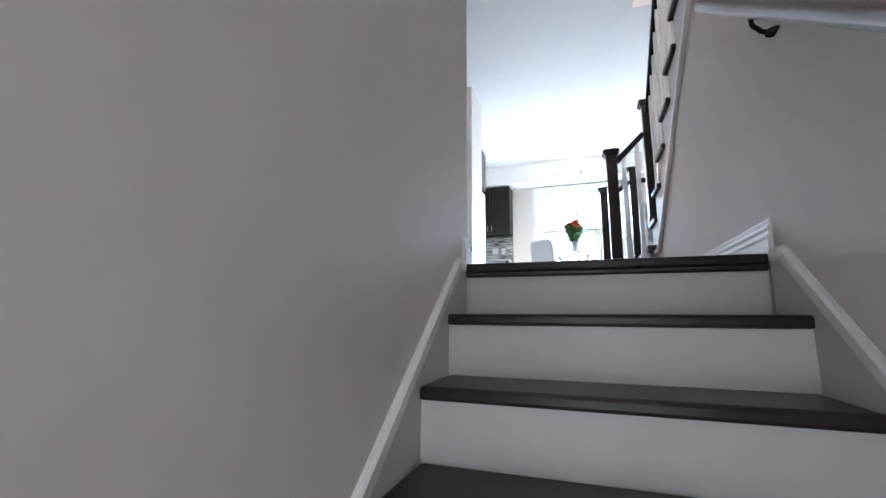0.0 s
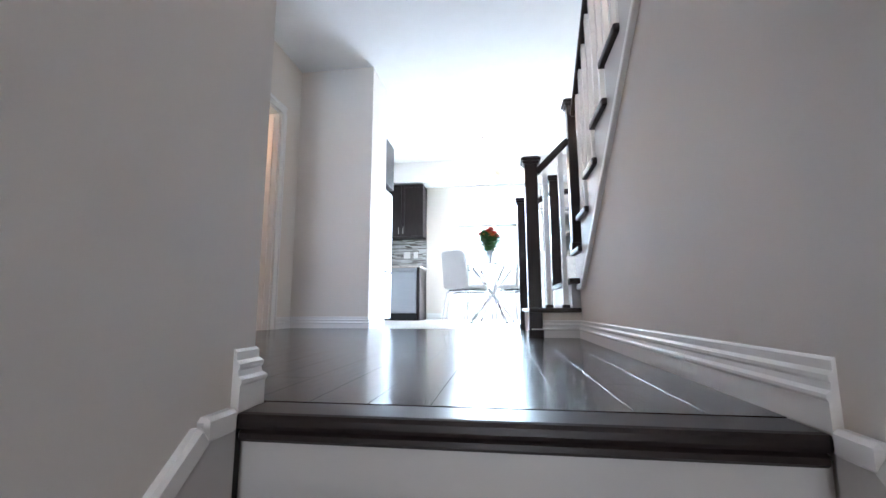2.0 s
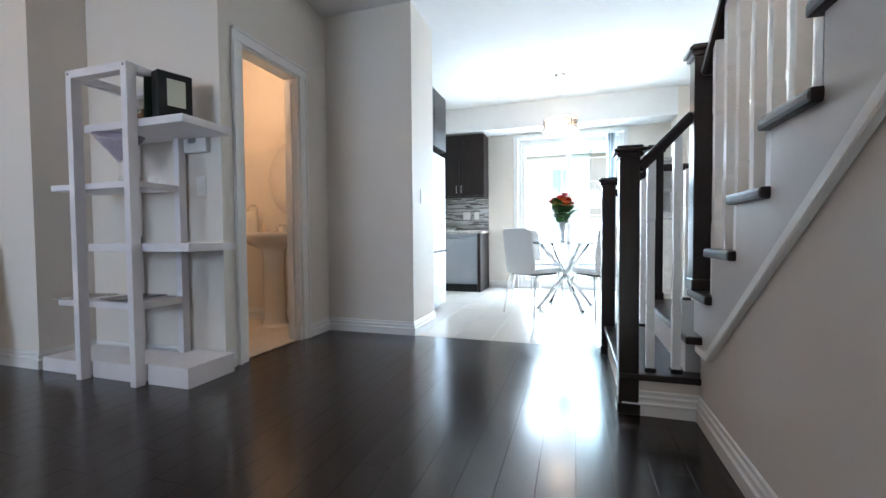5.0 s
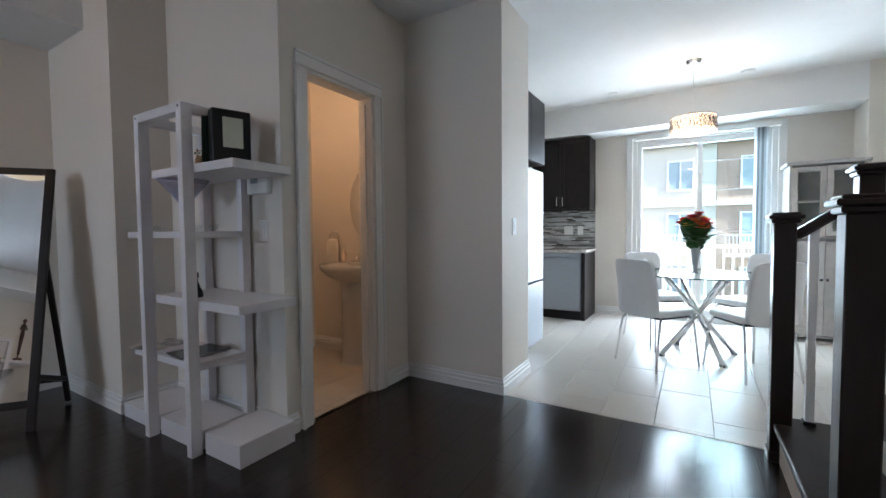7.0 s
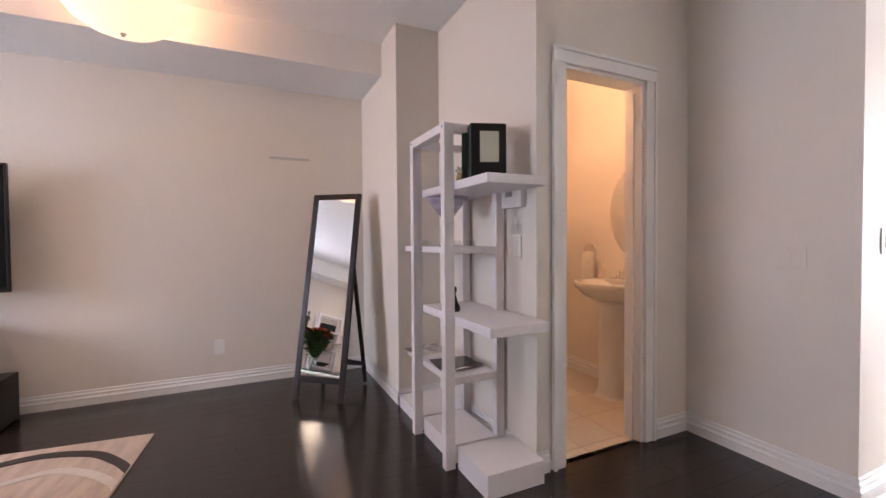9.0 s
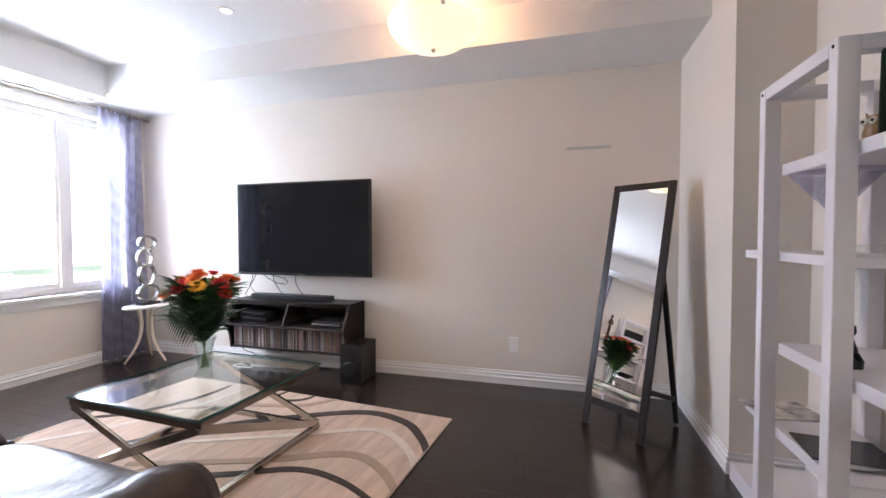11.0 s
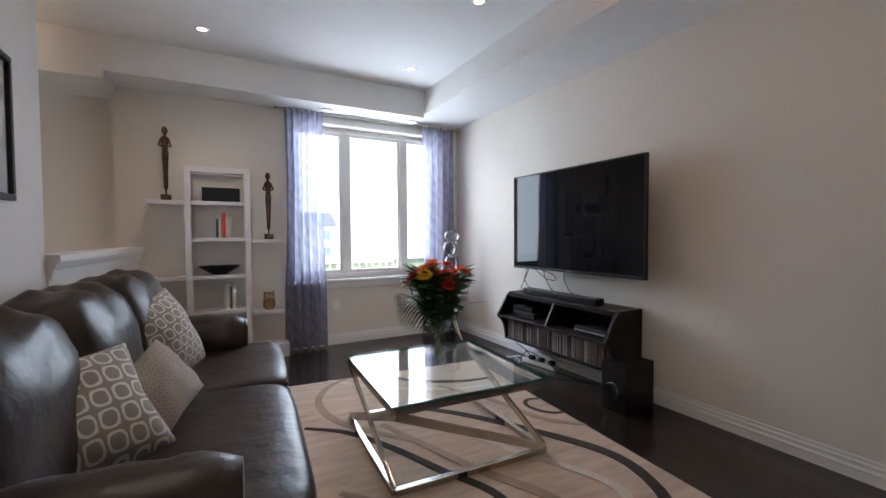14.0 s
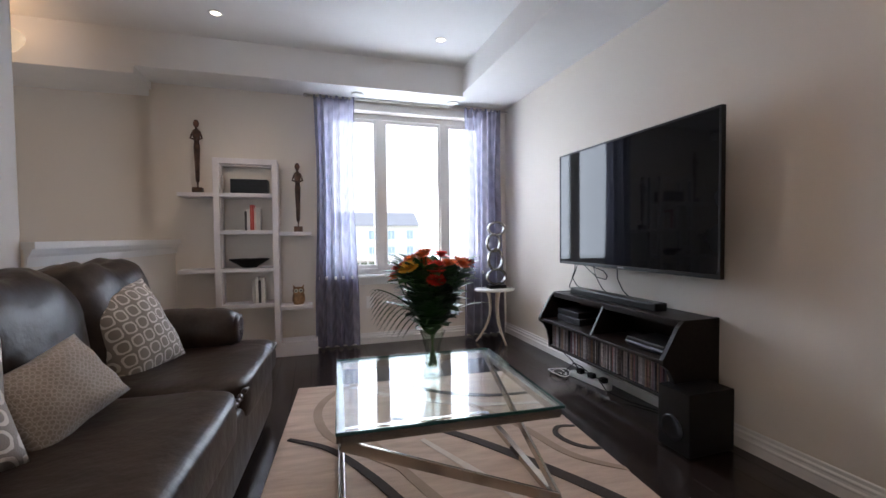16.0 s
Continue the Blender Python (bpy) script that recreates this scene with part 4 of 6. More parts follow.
def bouquet(name, at, label, seed, scale=1.0, mats=(M_ORANGE, M_RED, M_ORANGE, M_YELLOW), n=16, palm=True, spread=0.17, z1=0.56, vase_h=0.25, fan=0, leafy=420, reach=0.0):
    rnd = random.Random(seed)
    b = thing(name, at, label, "flowers")
    stems = bmesh.new()
    heads = []
    for i in range(n):
        a = i * 2.4 + rnd.uniform(-0.3, 0.3)
        r = spread * math.sqrt((i + 0.5) / n)
        x, y = r * math.cos(a), r * math.sin(a)
        z = z1 - 0.55 * r + rnd.uniform(-0.045, 0.025)
        heads.append((x, y, z))
        tube(stems, [(-x * 0.12, -y * 0.12, 0.04), (x * 0.1, y * 0.1, vase_h), (x * 0.8, y * 0.8, z - 0.08), (x, y, z)], 0.0035, 5)
    part("stems", stems, M_STEM, b)
    for i, (x, y, z) in enumerate(heads):
        axis = (x * 2.5, y * 2.5, 0.8)
        part("blossom", petal_flower(bmesh.new(), (x, y, z), rnd.uniform(0.042, 0.056) * scale, axis, 16, 4), mats[i % len(mats)], b)
    leaves = bmesh.new()
    for i in range(leafy):
        a = rnd.uniform(0, 2 * math.pi)
        f = rnd.random() ** 0.8
        z = vase_h + 0.02 + (z1 - vase_h - 0.075) * f
        r0 = 0.02 + spread * 0.35 * f
        r1 = 0.035 + spread * (0.25 + 0.85 * f ** 0.6) * rnd.uniform(0.7, 1.1)
        leaf(leaves, (r0 * math.cos(a), r0 * math.sin(a), z - 0.06), (r1 * math.cos(a + 0.3), r1 * math.sin(a + 0.3), z + rnd.uniform(-0.05, 0.05)), rnd.uniform(0.018, 0.044) * scale)
    part("foliage", leaves, M_LEAF, b)
    if fan:
        blades = bmesh.new()
        for i in range(fan):
            a = 2 * math.pi * i / fan + rnd.uniform(-0.2, 0.2)
            L, up = spread + reach + rnd.uniform(0.02, 0.12), rnd.uniform(0.02, 0.14) - 0.4 * reach
            leaf(blades, (0.03 * math.cos(a), 0.03 * math.sin(a), vase_h + 0.01), (L * math.cos(a), L * math.sin(a), vase_h + 0.03 + up), rnd.choice((0.008, 0.014, 0.032)), 0.25)
        part("long_leaves", blades, M_LEAF, b)
    if palm:
        fr_ = bmesh.new()
        spine = []
        for k in range(16):
            f = k / 15
            spine.append(Vector((0.03 + 0.24 * f, 0.03 + 0.06 * f, vase_h + 0.02 + 0.30 * f - 0.12 * f * f)))
        tube(fr_, spine, 0.003, 5)
        for k in range(2, 16):
            for s in (1, -1, 0.6, -0.5):
                L = 0.15 * math.sin(math.pi * (0.15 + 0.8 * k / 15)) + 0.02
                p = spine[k]
                leaf(fr_, p, p + Vector((L * 0.75, s * L * 0.3, -L * 0.65 if s > 0 else -L * 0.15)), 0.0032, 0.2)
        part("palm_frond", fr_, M_FROND, b, "drooping palm frond")
    return b


bouquet("bouquet", (-2.555, 0.56, 0.430), "orange and red gerbera bouquet with dark leaves in the glass vase", 3, 0.9, n=20, spread=0.18, z1=0.585, vase_h=0.225, fan=5, mats=(M_ORANGE, M_RED, M_ORANGE, M_ORANGE, M_YELLOW, M_RED))
v = bmesh.new()
lathe(v, [(0.0, 0.0), (0.045, 0.0), (0.05, 0.01), (0.036, 0.05), (0.036, 0.12), (0.050, 0.19), (0.062, 0.22), (0.059, 0.22), (0.047, 0.19), (0.032, 0.12), (0.032, 0.05), (0.0, 0.03)], 28)
gv = solo("vase", v, M_CUTGLASS, (-2.555, 0.56, 0.4165), "clear cut-glass flared vase on the coffee table", "vase", smooth=True)
gv.visible_shadow = False


# ---- wall-hung television and console ----
tv = thing("television", (-3.87, 0.28, 0.86), "large black flat television mounted on the wall", "television")
part("bezel", boxes((-0.03, 0.0, -0.675, 0.67, 0.0, 0.022), (-0.03, 0.0, -0.675, 0.67, 0.818, 0.83), (-0.03, 0.0, -0.675, -0.663, 0.022, 0.818), (-0.03, 0.0, 0.658, 0.67, 0.022, 0.818), (-0.045, -0.03, -0.66, 0.655, 0.01, 0.82), bevel=0.002), M_BLACK, tv)
part("screen", one(-0.0295, -0.004, -0.663, 0.658, 0.022, 0.818), M_SCREEN, tv)
part("maker_mark", one(0.0005, 0.0015, -0.03, 0.03, 0.007, 0.014), M_SILVER, tv)
part("wall_mount", boxes((-0.195, -0.045, -0.2, 0.2, 0.25, 0.55)), M_BLACK, tv)

con = thing("media_console", (-4.07, 0.20, 0.0), "dark espresso wall-hung media console with angled ends and disc shelves", "media console")
prof = [(0.0, 0.635), (0.235, 0.635), (0.275, 0.60), (0.375, 0.44), (0.375, 0.415), (0.335, 0.385), (0.305, 0.33), (0.29, 0.26), (0.285, 0.20), (0.0, 0.20)]
for y0, y1 in ((-0.62, -0.60), (0.565, 0.59)):
    part("end_panel", prism(bmesh.new(), prof, "y", y0, y1), M_CONSOLE, con)
part("top_panel", one(0.0, 0.25, -0.60, 0.565, 0.615, 0.633, 0.002), M_CONSOLE, con)
part("middle_shelf", one(0.0, 0.365, -0.60, 0.565, 0.415, 0.435, 0.002), M_CONSOLE, con)
part("bottom_shelf", one(0.0, 0.285, -0.60, 0.565, 0.202, 0.22, 0.002), M_CONSOLE, con)
part("back_panel", one(0.001, 0.012, -0.60, 0.565, 0.22, 0.615), M_CONSOLE, con)
part("divider", prism(bmesh.new(), [(0.012, 0.435), (0.345, 0.435), (0.25, 0.615), (0.012, 0.615)], "y", -0.03, -0.012), M_CONSOLE, con)
part("front_lip", bar(bmesh.new(), (0.245, -0.60, 0.612), (0.245, 0.565, 0.612), 0.012, 0.03), M_CONSOLE, con)
rnd = random.Random(11)
spine_mats = [mat("disc_spine", c, 0.35, bump=0, vary=0.3, scale=80) for c in ((0.26, 0.24, 0.24), (0.10, 0.10, 0.12), (0.24, 0.09, 0.09), (0.42, 0.39, 0.39), (0.03, 0.03, 0.03), (0.14, 0.08, 0.10), (0.28, 0.20, 0.15), (0.50, 0.48, 0.49), (0.05, 0.05, 0.055))]
y = -0.59
spm = {}
while y < 0.545:
    t = rnd.choice((0.013, 0.014, 0.015, 0.010))
    h = 0.178 + rnd.uniform(-0.006, 0.004)
    if rnd.random() > 0.04:
        d = one(-0.12, 0, 0, t - 0.0012, 0, h, 0.0008)
        solo("disc_case", d, rnd.choice(spine_mats), (-3.80 + rnd.uniform(-0.006, 0.004), 0.20 + y, 0.2205), "slim upright film disc case in the wall console", "disc case", "disc cases")
    y += t
solo("soundbar", box(bmesh.new(), -0.04, 0.05, -0.42, 0.40, 0, 0.05, 0.01, 2), M_BLACK, (-3.93, 0.15, 0.6335), "long black soundbar on the console", "soundbar")
solo("set_top_box", box(bmesh.new(), -0.12, 0.1, -0.14, 0.14, 0, 0.045, 0.004), M_BLACK, (-3.90, -0.18, 0.4355), "flat black set-top box in the console", "set-top box")
solo("disc_player", box(bmesh.new(), -0.12, 0.1, -0.13, 0.13, 0, 0.04, 0.003), M_BLACK, (-3.91, -0.20, 0.482), "black disc player stacked on the set-top box", "disc player")
gm = thing("game_console", (-3.87, 0.58, 0.4355), "low black game console with a silver front strip", "game console")
part("body", box(bmesh.new(), -0.12, 0.095, -0.14, 0.14, 0, 0.05, 0.006), M_BLACK, gm)
part("strip", box(bmesh.new(), 0.096, 0.104, -0.138, 0.138, 0.018, 0.030, 0.002), M_STEEL, gm)
CABLE = "thin black cable hanging from the television"
for pts in ([(-3.93, -0.28, 0.87), (-3.95, -0.31, 0.81), (-3.94, -0.33, 0.75), (-3.96, -0.30, 0.69), (-4.0, -0.24, 0.65), (-4.02, -0.22, 0.636)],
            [(-3.93, -0.24, 0.87), (-3.94, -0.29, 0.80), (-3.95, -0.38, 0.68), (-3.98, -0.42, 0.66), (-4.02, -0.44, 0.636)],
            [(-3.93, -0.16, 0.87), (-3.93, -0.06, 0.85), (-3.92, 0.06, 0.83), (-3.91, 0.11, 0.80), (-3.92, 0.08, 0.775), (-3.93, -0.02, 0.78), (-3.94, -0.12, 0.82), (-3.94, -0.20, 0.87)],
            [(-3.94, -0.08, 0.87), (-3.95, -0.06, 0.78), (-3.97, -0.02, 0.70), (-4.02, 0.02, 0.636)],
            [(-3.93, 0.18, 0.87), (-3.94, 0.17, 0.79), (-3.96, 0.20, 0.71), (-4.02, 0.24, 0.636)]):
    solo("cable", tube(bmesh.new(), pts, 0.0035, 6), M_BLACK, (0, 0, 0), CABLE, "cable", "cables under the television", True)
ps = thing("power_strip", (-3.93, -0.12, 0.0), "pale grey power strip with plugs and tangled cables on the floor", "power strip", rz=8)
part("body", box(bmesh.new(), -0.03, 0.03, -0.17, 0.20, 0, 0.04, 0.006), M_PLASTIC, ps, "pale grey casing")
for k in range(3):
    part("plug", box(bmesh.new(), -0.022, 0.022, -0.10 + 0.11 * k, -0.05 + 0.11 * k, 0.0405, 0.075, 0.005), M_BLACK, ps)
for i in range(3):
    c, q = (0.06 + 0.02 * i, -0.24 + 0.02 * i), 0.045 + 0.012 * i
    pts = [(c[0] + q * math.cos(t), c[1] + 1.4 * q * math.sin(t), 0.012 + 0.012 * i + 0.01 * math.sin(2 * t + i)) for t in [0.4 * k for k in range(18)]]
    part("cable_coil", tube(bmesh.new(), pts, 0.004, 6), M_PLASTIC if i != 1 else M_BLACK, ps, smooth=True)
for pts in ([(0.0, -0.08, 0.06), (0.03, -0.14, 0.13), (0.01, -0.24, 0.15), (-0.06, -0.34, 0.19)], [(0.0, 0.03, 0.06), (0.06, 0.0, 0.12), (0.04, -0.10, 0.12), (0.08, -0.18, 0.02), (0.10, -0.30, 0.008)],
            [(0.0, 0.14, 0.06), (0.07, 0.16, 0.09), (0.09, 0.26, 0.03), (0.05, 0.42, 0.008), (0.0, 0.60, 0.008)]):
    part("cable", tube(bmesh.new(), pts, 0.004, 6), M_BLACK, ps, smooth=True)

sw = thing("subwoofer", (-3.855, 0.835, 0.0), "black floor subwoofer beside the media console", "subwoofer")
part("cabinet", box(bmesh.new(), -0.14, 0.145, -0.09, 0.10, 0.008, 0.315, 0.006, 2), M_BLACK, sw)
part("port", lathe(bmesh.new(), [(0.066, 0.0), (0.066, 0.004), (0.058, 0.008), (0.046, 0.006), (0.036, 0.0025), (0.030, 0.002), (0.0, 0.0015)], 32), M_PORT, sw, smooth=True).matrix_local = pose(0.1462, 0.0, 0.12, 0, 90, 0)
for x in (-0.12, 0.12):
    for y in (-0.07, 0.07):
        part("foot", one(x - 0.012, x + 0.012, y - 0.012, y + 0.012, 0, 0.008), M_BLACK, sw)


# ---- curtains ----
rod = thing("curtain_rod", (-3.03, -1.69, 2.415), "slim nickel curtain rod with round finials above the window", "curtain rod")
part("rod", tube(bmesh.new(), [(-1.04, 0, 0), (1.04, 0, 0)], 0.009, 12), M_NICKEL, rod, smooth=True)
for s in (-1, 1):
    part("finial", lathe(bmesh.new(), [(0, -0.018), (0.014, -0.012), (0.018, 0), (0.014, 0.012), (0, 0.018)], 12, (s * 1.05, 0, 0)), M_NICKEL, rod, smooth=True)
for x in (-0.98, 0.0, 0.98):
    part("bracket", tube(bmesh.new(), [(x, 0, 0), (x, -0.069, 0.0)], 0.006, 8), M_NICKEL, rod)


def curtain(x0, x1, label, seed):
    bm = bmesh.new()
    n, m = 200, 30
    rows = []
    for j in range(m + 1):
        z = 2.425 - (2.425 - 0.02) * j / m
        row = []
        sway = 1.0 - 0.12 * math.sin(math.pi * min(1, j / m * 1.3)) + 0.10 * (j / m)
        for i in range(n + 1):
            f = i / n
            x = (x0 + x1) / 2 + (f - 0.5) * (x1 - x0) * sway
            amp = 0.045 * min(1, 0.25 + j / m * 2)
            y = -1.685 + amp * math.sin(f * math.pi * 2 * 5.0 + seed + 0.15 * math.sin(j * 0.2)) + 0.012 * math.sin(f * 47 + seed)
            row.append(bm.verts.new((x, y, z)))
        rows.append(row)
    for a, b in zip(rows, rows[1:]):
        for i in range(n):
            bm.faces.new((a[i], a[i + 1], b[i + 1], b[i]))
    return solo("curtain", bm, M_SHEER, (0, 0, 0), label, "curtain", "living room curtains", True)


curtain(-2.43, -2.05, "sheer violet-grey patterned curtain hanging from the rod", 0.3)
curtain(-3.97, -3.56, "sheer violet-grey patterned curtain gathered by the room corner", 1.9)


# ---- white open shelf by the window ----
def plank(parent, name, x0, x1, y0, y1, z0, z1):
    return part(name, box(bmesh.new(), x0, x1, y0, y1, z0, z1, 0.002), M_WHITELAM, parent)


r2 = thing("open_shelf", (-1.47, -1.655, 0.0), "white open shelf tower with staggered side shelves against the wall", "shelf")
for x in (-0.235, 0.235):
    for y in (-0.08, 0.08):
        plank(r2, "post", x - 0.024, x + 0.024, y - 0.024, y + 0.024, 0.0, 1.775)
plank(r2, "top_rail", -0.211, 0.211, 0.060, 0.104, 1.725, 1.775)
plank(r2, "top_rail", -0.211, 0.211, -0.104, -0.060, 1.725, 1.775)
for z in (1.44, 1.115, 0.78, 0.462):
    plank(r2, "shelf", -0.211, 0.211, -0.10, 0.10, z, z + 0.034)
for x0, x1, z in ((-0.54, -0.2595, 1.10), (-0.54, -0.2595, 0.425), (0.2595, 0.53, 1.44), (0.2595, 0.54, 0.78)):
    plank(r2, "side_shelf", x0, x1, -0.10, 0.10, z, z + 0.034)
plank(r2, "base_block", -0.58, -0.2595, -0.10, 0.11, 0.0, 0.13)
plank(r2, "base_block", -0.211, 0.211, -0.10, 0.10, 0.0, 0.10)


def figure(at, h, label):
    """A slender carved standing figure, plain and featureless, on a block."""
    bm = bmesh.new()
    lathe(bm, [(0.0, 0.05), (0.007, 0.05), (0.007, 0.09), (0.016, 0.11), (0.020, h * 0.40), (0.026, h * 0.62), (0.020, h * 0.70), (0.030, h * 0.78), (0.034, h * 0.84), (0.012, h * 0.87),
               (0.010, h * 0.89), (0.022, h * 0.92), (0.024, h * 0.95), (0.016, h * 0.985), (0.0, h)], 14, sx=1.0, sy=0.8)
    box(bm, -0.038, 0.038, -0.038, 0.038, 0.0, 0.05, 0.003)
    tube(bm, [(-0.03, 0, h * 0.82), (-0.045, 0.01, h * 0.74), (-0.01, 0.03, h * 0.72)], 0.008, 8)
    tube(bm, [(0.03, 0, h * 0.82), (0.045, 0.01, h * 0.74), (0.01, 0.03, h * 0.72)], 0.008, 8)
    return solo("figurine", bm, M_BRONZE, at, label, "figurine", "tall carved figures", True)


figure((-1.075, -1.66, 1.4745), 0.64, "tall slender bronzed wooden figure on a black block")
figure((-1.895, -1.66, 1.1345), 0.64, "tall slender bronzed wooden figure on a black block")
bx = thing("wicker_box", (-1.495, -1.655, 1.4745), "dark woven storage box on the shelf", "box")
part("body", box(bmesh.new(), -0.15, 0.15, -0.08, 0.08, 0, 0.125, 0.006, 2), M_CONSOLE, bx)
for i in range(9):
    part("weave_band", one(-0.152, 0.152, 0.081, 0.084, 0.008 + i * 0.013, 0.016 + i * 0.013), M_BLACK, bx)
bowlbm = lathe(bmesh.new(), [(0.0, 0.0), (0.06, 0.0), (0.075, 0.012), (0.165, 0.068), (0.17, 0.08), (0.16, 0.077), (0.06, 0.022), (0.0, 0.018)], 28, sy=0.62)
solo("bowl", bowlbm, M_BLACK, (-1.47, -1.66, 0.8145), "shallow black boat-shaped bowl on the shelf", "bowl", smooth=True)
rnd = random.Random(5)


def book(at, t, d, h, color, label, rz=0.0, lean=0.0, group=""):
    b = thing("book", at, label, "book", group)
    b.matrix_world = pose(*at, 0, lean, rz)
    mcov = mat("book_cover", color, 0.5, bump=0.02, vary=0.1)
    part("cover", boxes((0, 0.003, 0, d, 0, h), (t - 0.003, t, 0, d, 0, h), (0.003, t - 0.003, d - 0.003, d, 0, h)), mcov, b)
    part("pages", one(0.003, t - 0.003, 0.004, d - 0.003, 0.004, h - 0.004), M_CREAM, b)
    return b


x = -1.575
for t, h, c in ((0.032, 0.195, (0.66, 0.62, 0.58)), (0.014, 0.20, (0.70, 0.50, 0.45)), (0.014, 0.225, (0.60, 0.07, 0.05)), (0.016, 0.225, (0.65, 0.12, 0.09)), (0.022, 0.19, (0.66, 0.66, 0.64)), (0.018, 0.17, (0.06, 0.05, 0.05))):
    book((x, -1.72, 1.1495), t, 0.13, h, c, "upright hardback book on the open shelf", group="books on the open shelf")
    x += t + 0.002
x = -1.60
for t, h, c in ((0.03, 0.22, (0.72, 0.7, 0.66)), (0.02, 0.20, (0.08, 0.08, 0.08)), (0.022, 0.23, (0.70, 0.68, 0.62)), (0.02, 0.21, (0.45, 0.42, 0.38))):
    book((x, -1.72, 0.4965), t, 0.13, h, c, "upright pale book on the lower shelf", group="books on the open shelf")
    x += t + 0.002


def owl(at, label, s=1.0, rz=0.0):
    o = thing("owl_ornament", at, label, "ornament", rz=rz)
    b = lathe(bmesh.new(), [(0.0, 0.0), (0.035 * s, 0.0), (0.048 * s, 0.03 * s), (0.045 * s, 0.07 * s), (0.038 * s, 0.088 * s), (0.045 * s, 0.105 * s), (0.036 * s, 0.13 * s), (0.0, 0.136 * s)], 20, sy=0.8)
    for q in (-1, 1):
        tube(b, [(q * 0.026 * s, 0, 0.12 * s), (q * 0.040 * s, 0, 0.152 * s)], [0.012 * s, 0.001], 8)
    part("body", b, M_OWL, o, smooth=True)
    for q in (-1, 1):
        part("eye", lathe(bmesh.new(), [(0.016 * s, 0), (0.014 * s, 0.005 * s), (0.0, 0.006 * s)], 14), M_CREAM, o).matrix_local = pose(q * 0.018 * s, 0.034 * s, 0.108 * s, -90)
        part("pupil", lathe(bmesh.new(), [(0.007 * s, 0), (0.006 * s, 0.003 * s), (0.0, 0.004 * s)], 10), M_BLACK, o).matrix_local = pose(q * 0.018 * s, 0.040 * s, 0.108 * s, -90)


owl((-1.885, -1.65, 0.4595), "small brown glazed owl ornament with cream eyes", 1.2)

# side table and ring sculpture
st = thing("side_table", (-3.76, -1.38, 0.0), "small round side table with three curved pale legs", "side table")
part("tabletop", lathe(bmesh.new(), [(0, 0.525), (0.20, 0.525), (0.215, 0.535), (0.205, 0.55), (0, 0.55)], 36, sx=1.0, sy=0.7), M_PORC, st, "white oval top", True)
for k in range(3):
    a = radians(100 + 120 * k)
    pts = []
    for i in range(12):
        f = i / 11
        r = 0.02 + 0.17 * f ** 2.6 + 0.05 * (1 - f) ** 3
        pts.append((r * math.cos(a), r * math.sin(a), 0.52 * (1 - f) + 0.012))
    part("leg", tube(bmesh.new(), pts, [0.020 - 0.010 * i / 11 for i in range(12)], 10), M_PALEWOOD, st, smooth=True)
sc = thing("ring_sculpture", (-3.78, -1.38, 0.5505), "silver sculpture of stacked open rings on a dark base", "sculpture")
part("base", box(bmesh.new(), -0.09, 0.09, -0.05, 0.05, 0, 0.035, 0.004), M_BLACK, sc)
for i, (x, z, rx_, rz_) in enumerate(((0.0, 0.115, 0.10, 0.075), (0.01, 0.29, 0.075, 0.105), (0.03, 0.455, 0.07, 0.085), (0.0, 0.60, 0.085, 0.062))):
    bm = bmesh.new()
    pts = [(x + rx_ * math.cos(t), 0, z + rz_ * math.sin(t)) for t in [2 * math.pi * k / 28 for k in range(29)]]
    for w_ in (-0.012, 0.0, 0.012):
        tube(bm, [(a_, w_, c_) for a_, _, c_ in pts], 0.011, 8, caps=False)
    part("ring", bm, M_SILVER, sc, smooth=True)

# wall outlets, grille, switches
def plate(at, rz, w, h, label, kind="outlet", material=M_PLASTIC):
    p = thing("wall_" + kind, at, label, kind, rz=rz)
    part("cover_plate", one(-w / 2, w / 2, -0.006, 0.0, -h / 2, h / 2, 0.002), material, p)
    if kind == "outlet":
        for z in (-0.022, 0.022):
            part("socket", one(-0.016, 0.016, -0.009, -0.006, z - 0.014, z + 0.014, 0.001), M_PLASTIC, p)
    else:
        k = max(1, round(w / 0.07))
        for i in range(k):
            xx = (i - (k - 1) / 2) * 0.046
            part("rocker", one(xx - 0.016, xx + 0.016, -0.010, -0.006, -0.033, 0.033, 0.001), material, p)


plate((-4.07, 2.12, 0.325), 90, 0.075, 0.12, "white wall outlet plate low on the wall")
plate((-2.56, -1.76, 0.42), 180, 0.075, 0.12, "white wall outlet plate under the window")
plate((-1.14, 4.99, 1.16), 90, 0.075, 0.12, "white light switch on the partition end", "switch")
plate((-1.395, 4.777, 1.08), 0, 0.115, 0.115, "double switch in the wall's own colour beside the washroom", "switch", M_WALL)
plate((-2.10, 3.64, 1.14), 0, 0.075, 0.12, "white light switch behind the shelf", "switch")
gr = thing("wall_grille", (-4.07, 2.68, 1.88), "slim white slot grille on the wall", "grille", rz=90)
part("frame", one(-0.165, 0.165, -0.008, 0.0, -0.012, 0.012, 0.002), M_NICKEL, gr)
part("slot", one(-0.15, 0.15, -0.010, -0.008, -0.003, 0.003), M_BLIND, gr)
th = thing("thermostat", (-2.11, 3.64, 1.40), "white boxy thermostat with a grey display", "thermostat")
part("case", box(bmesh.new(), -0.09, 0.09, -0.035, 0, -0.054, 0.054, 0.006, 2), M_PLASTIC, th)
part("display", one(-0.05, 0.01, -0.037, -0.035, 0.005, 0.032), M_BLIND, th)


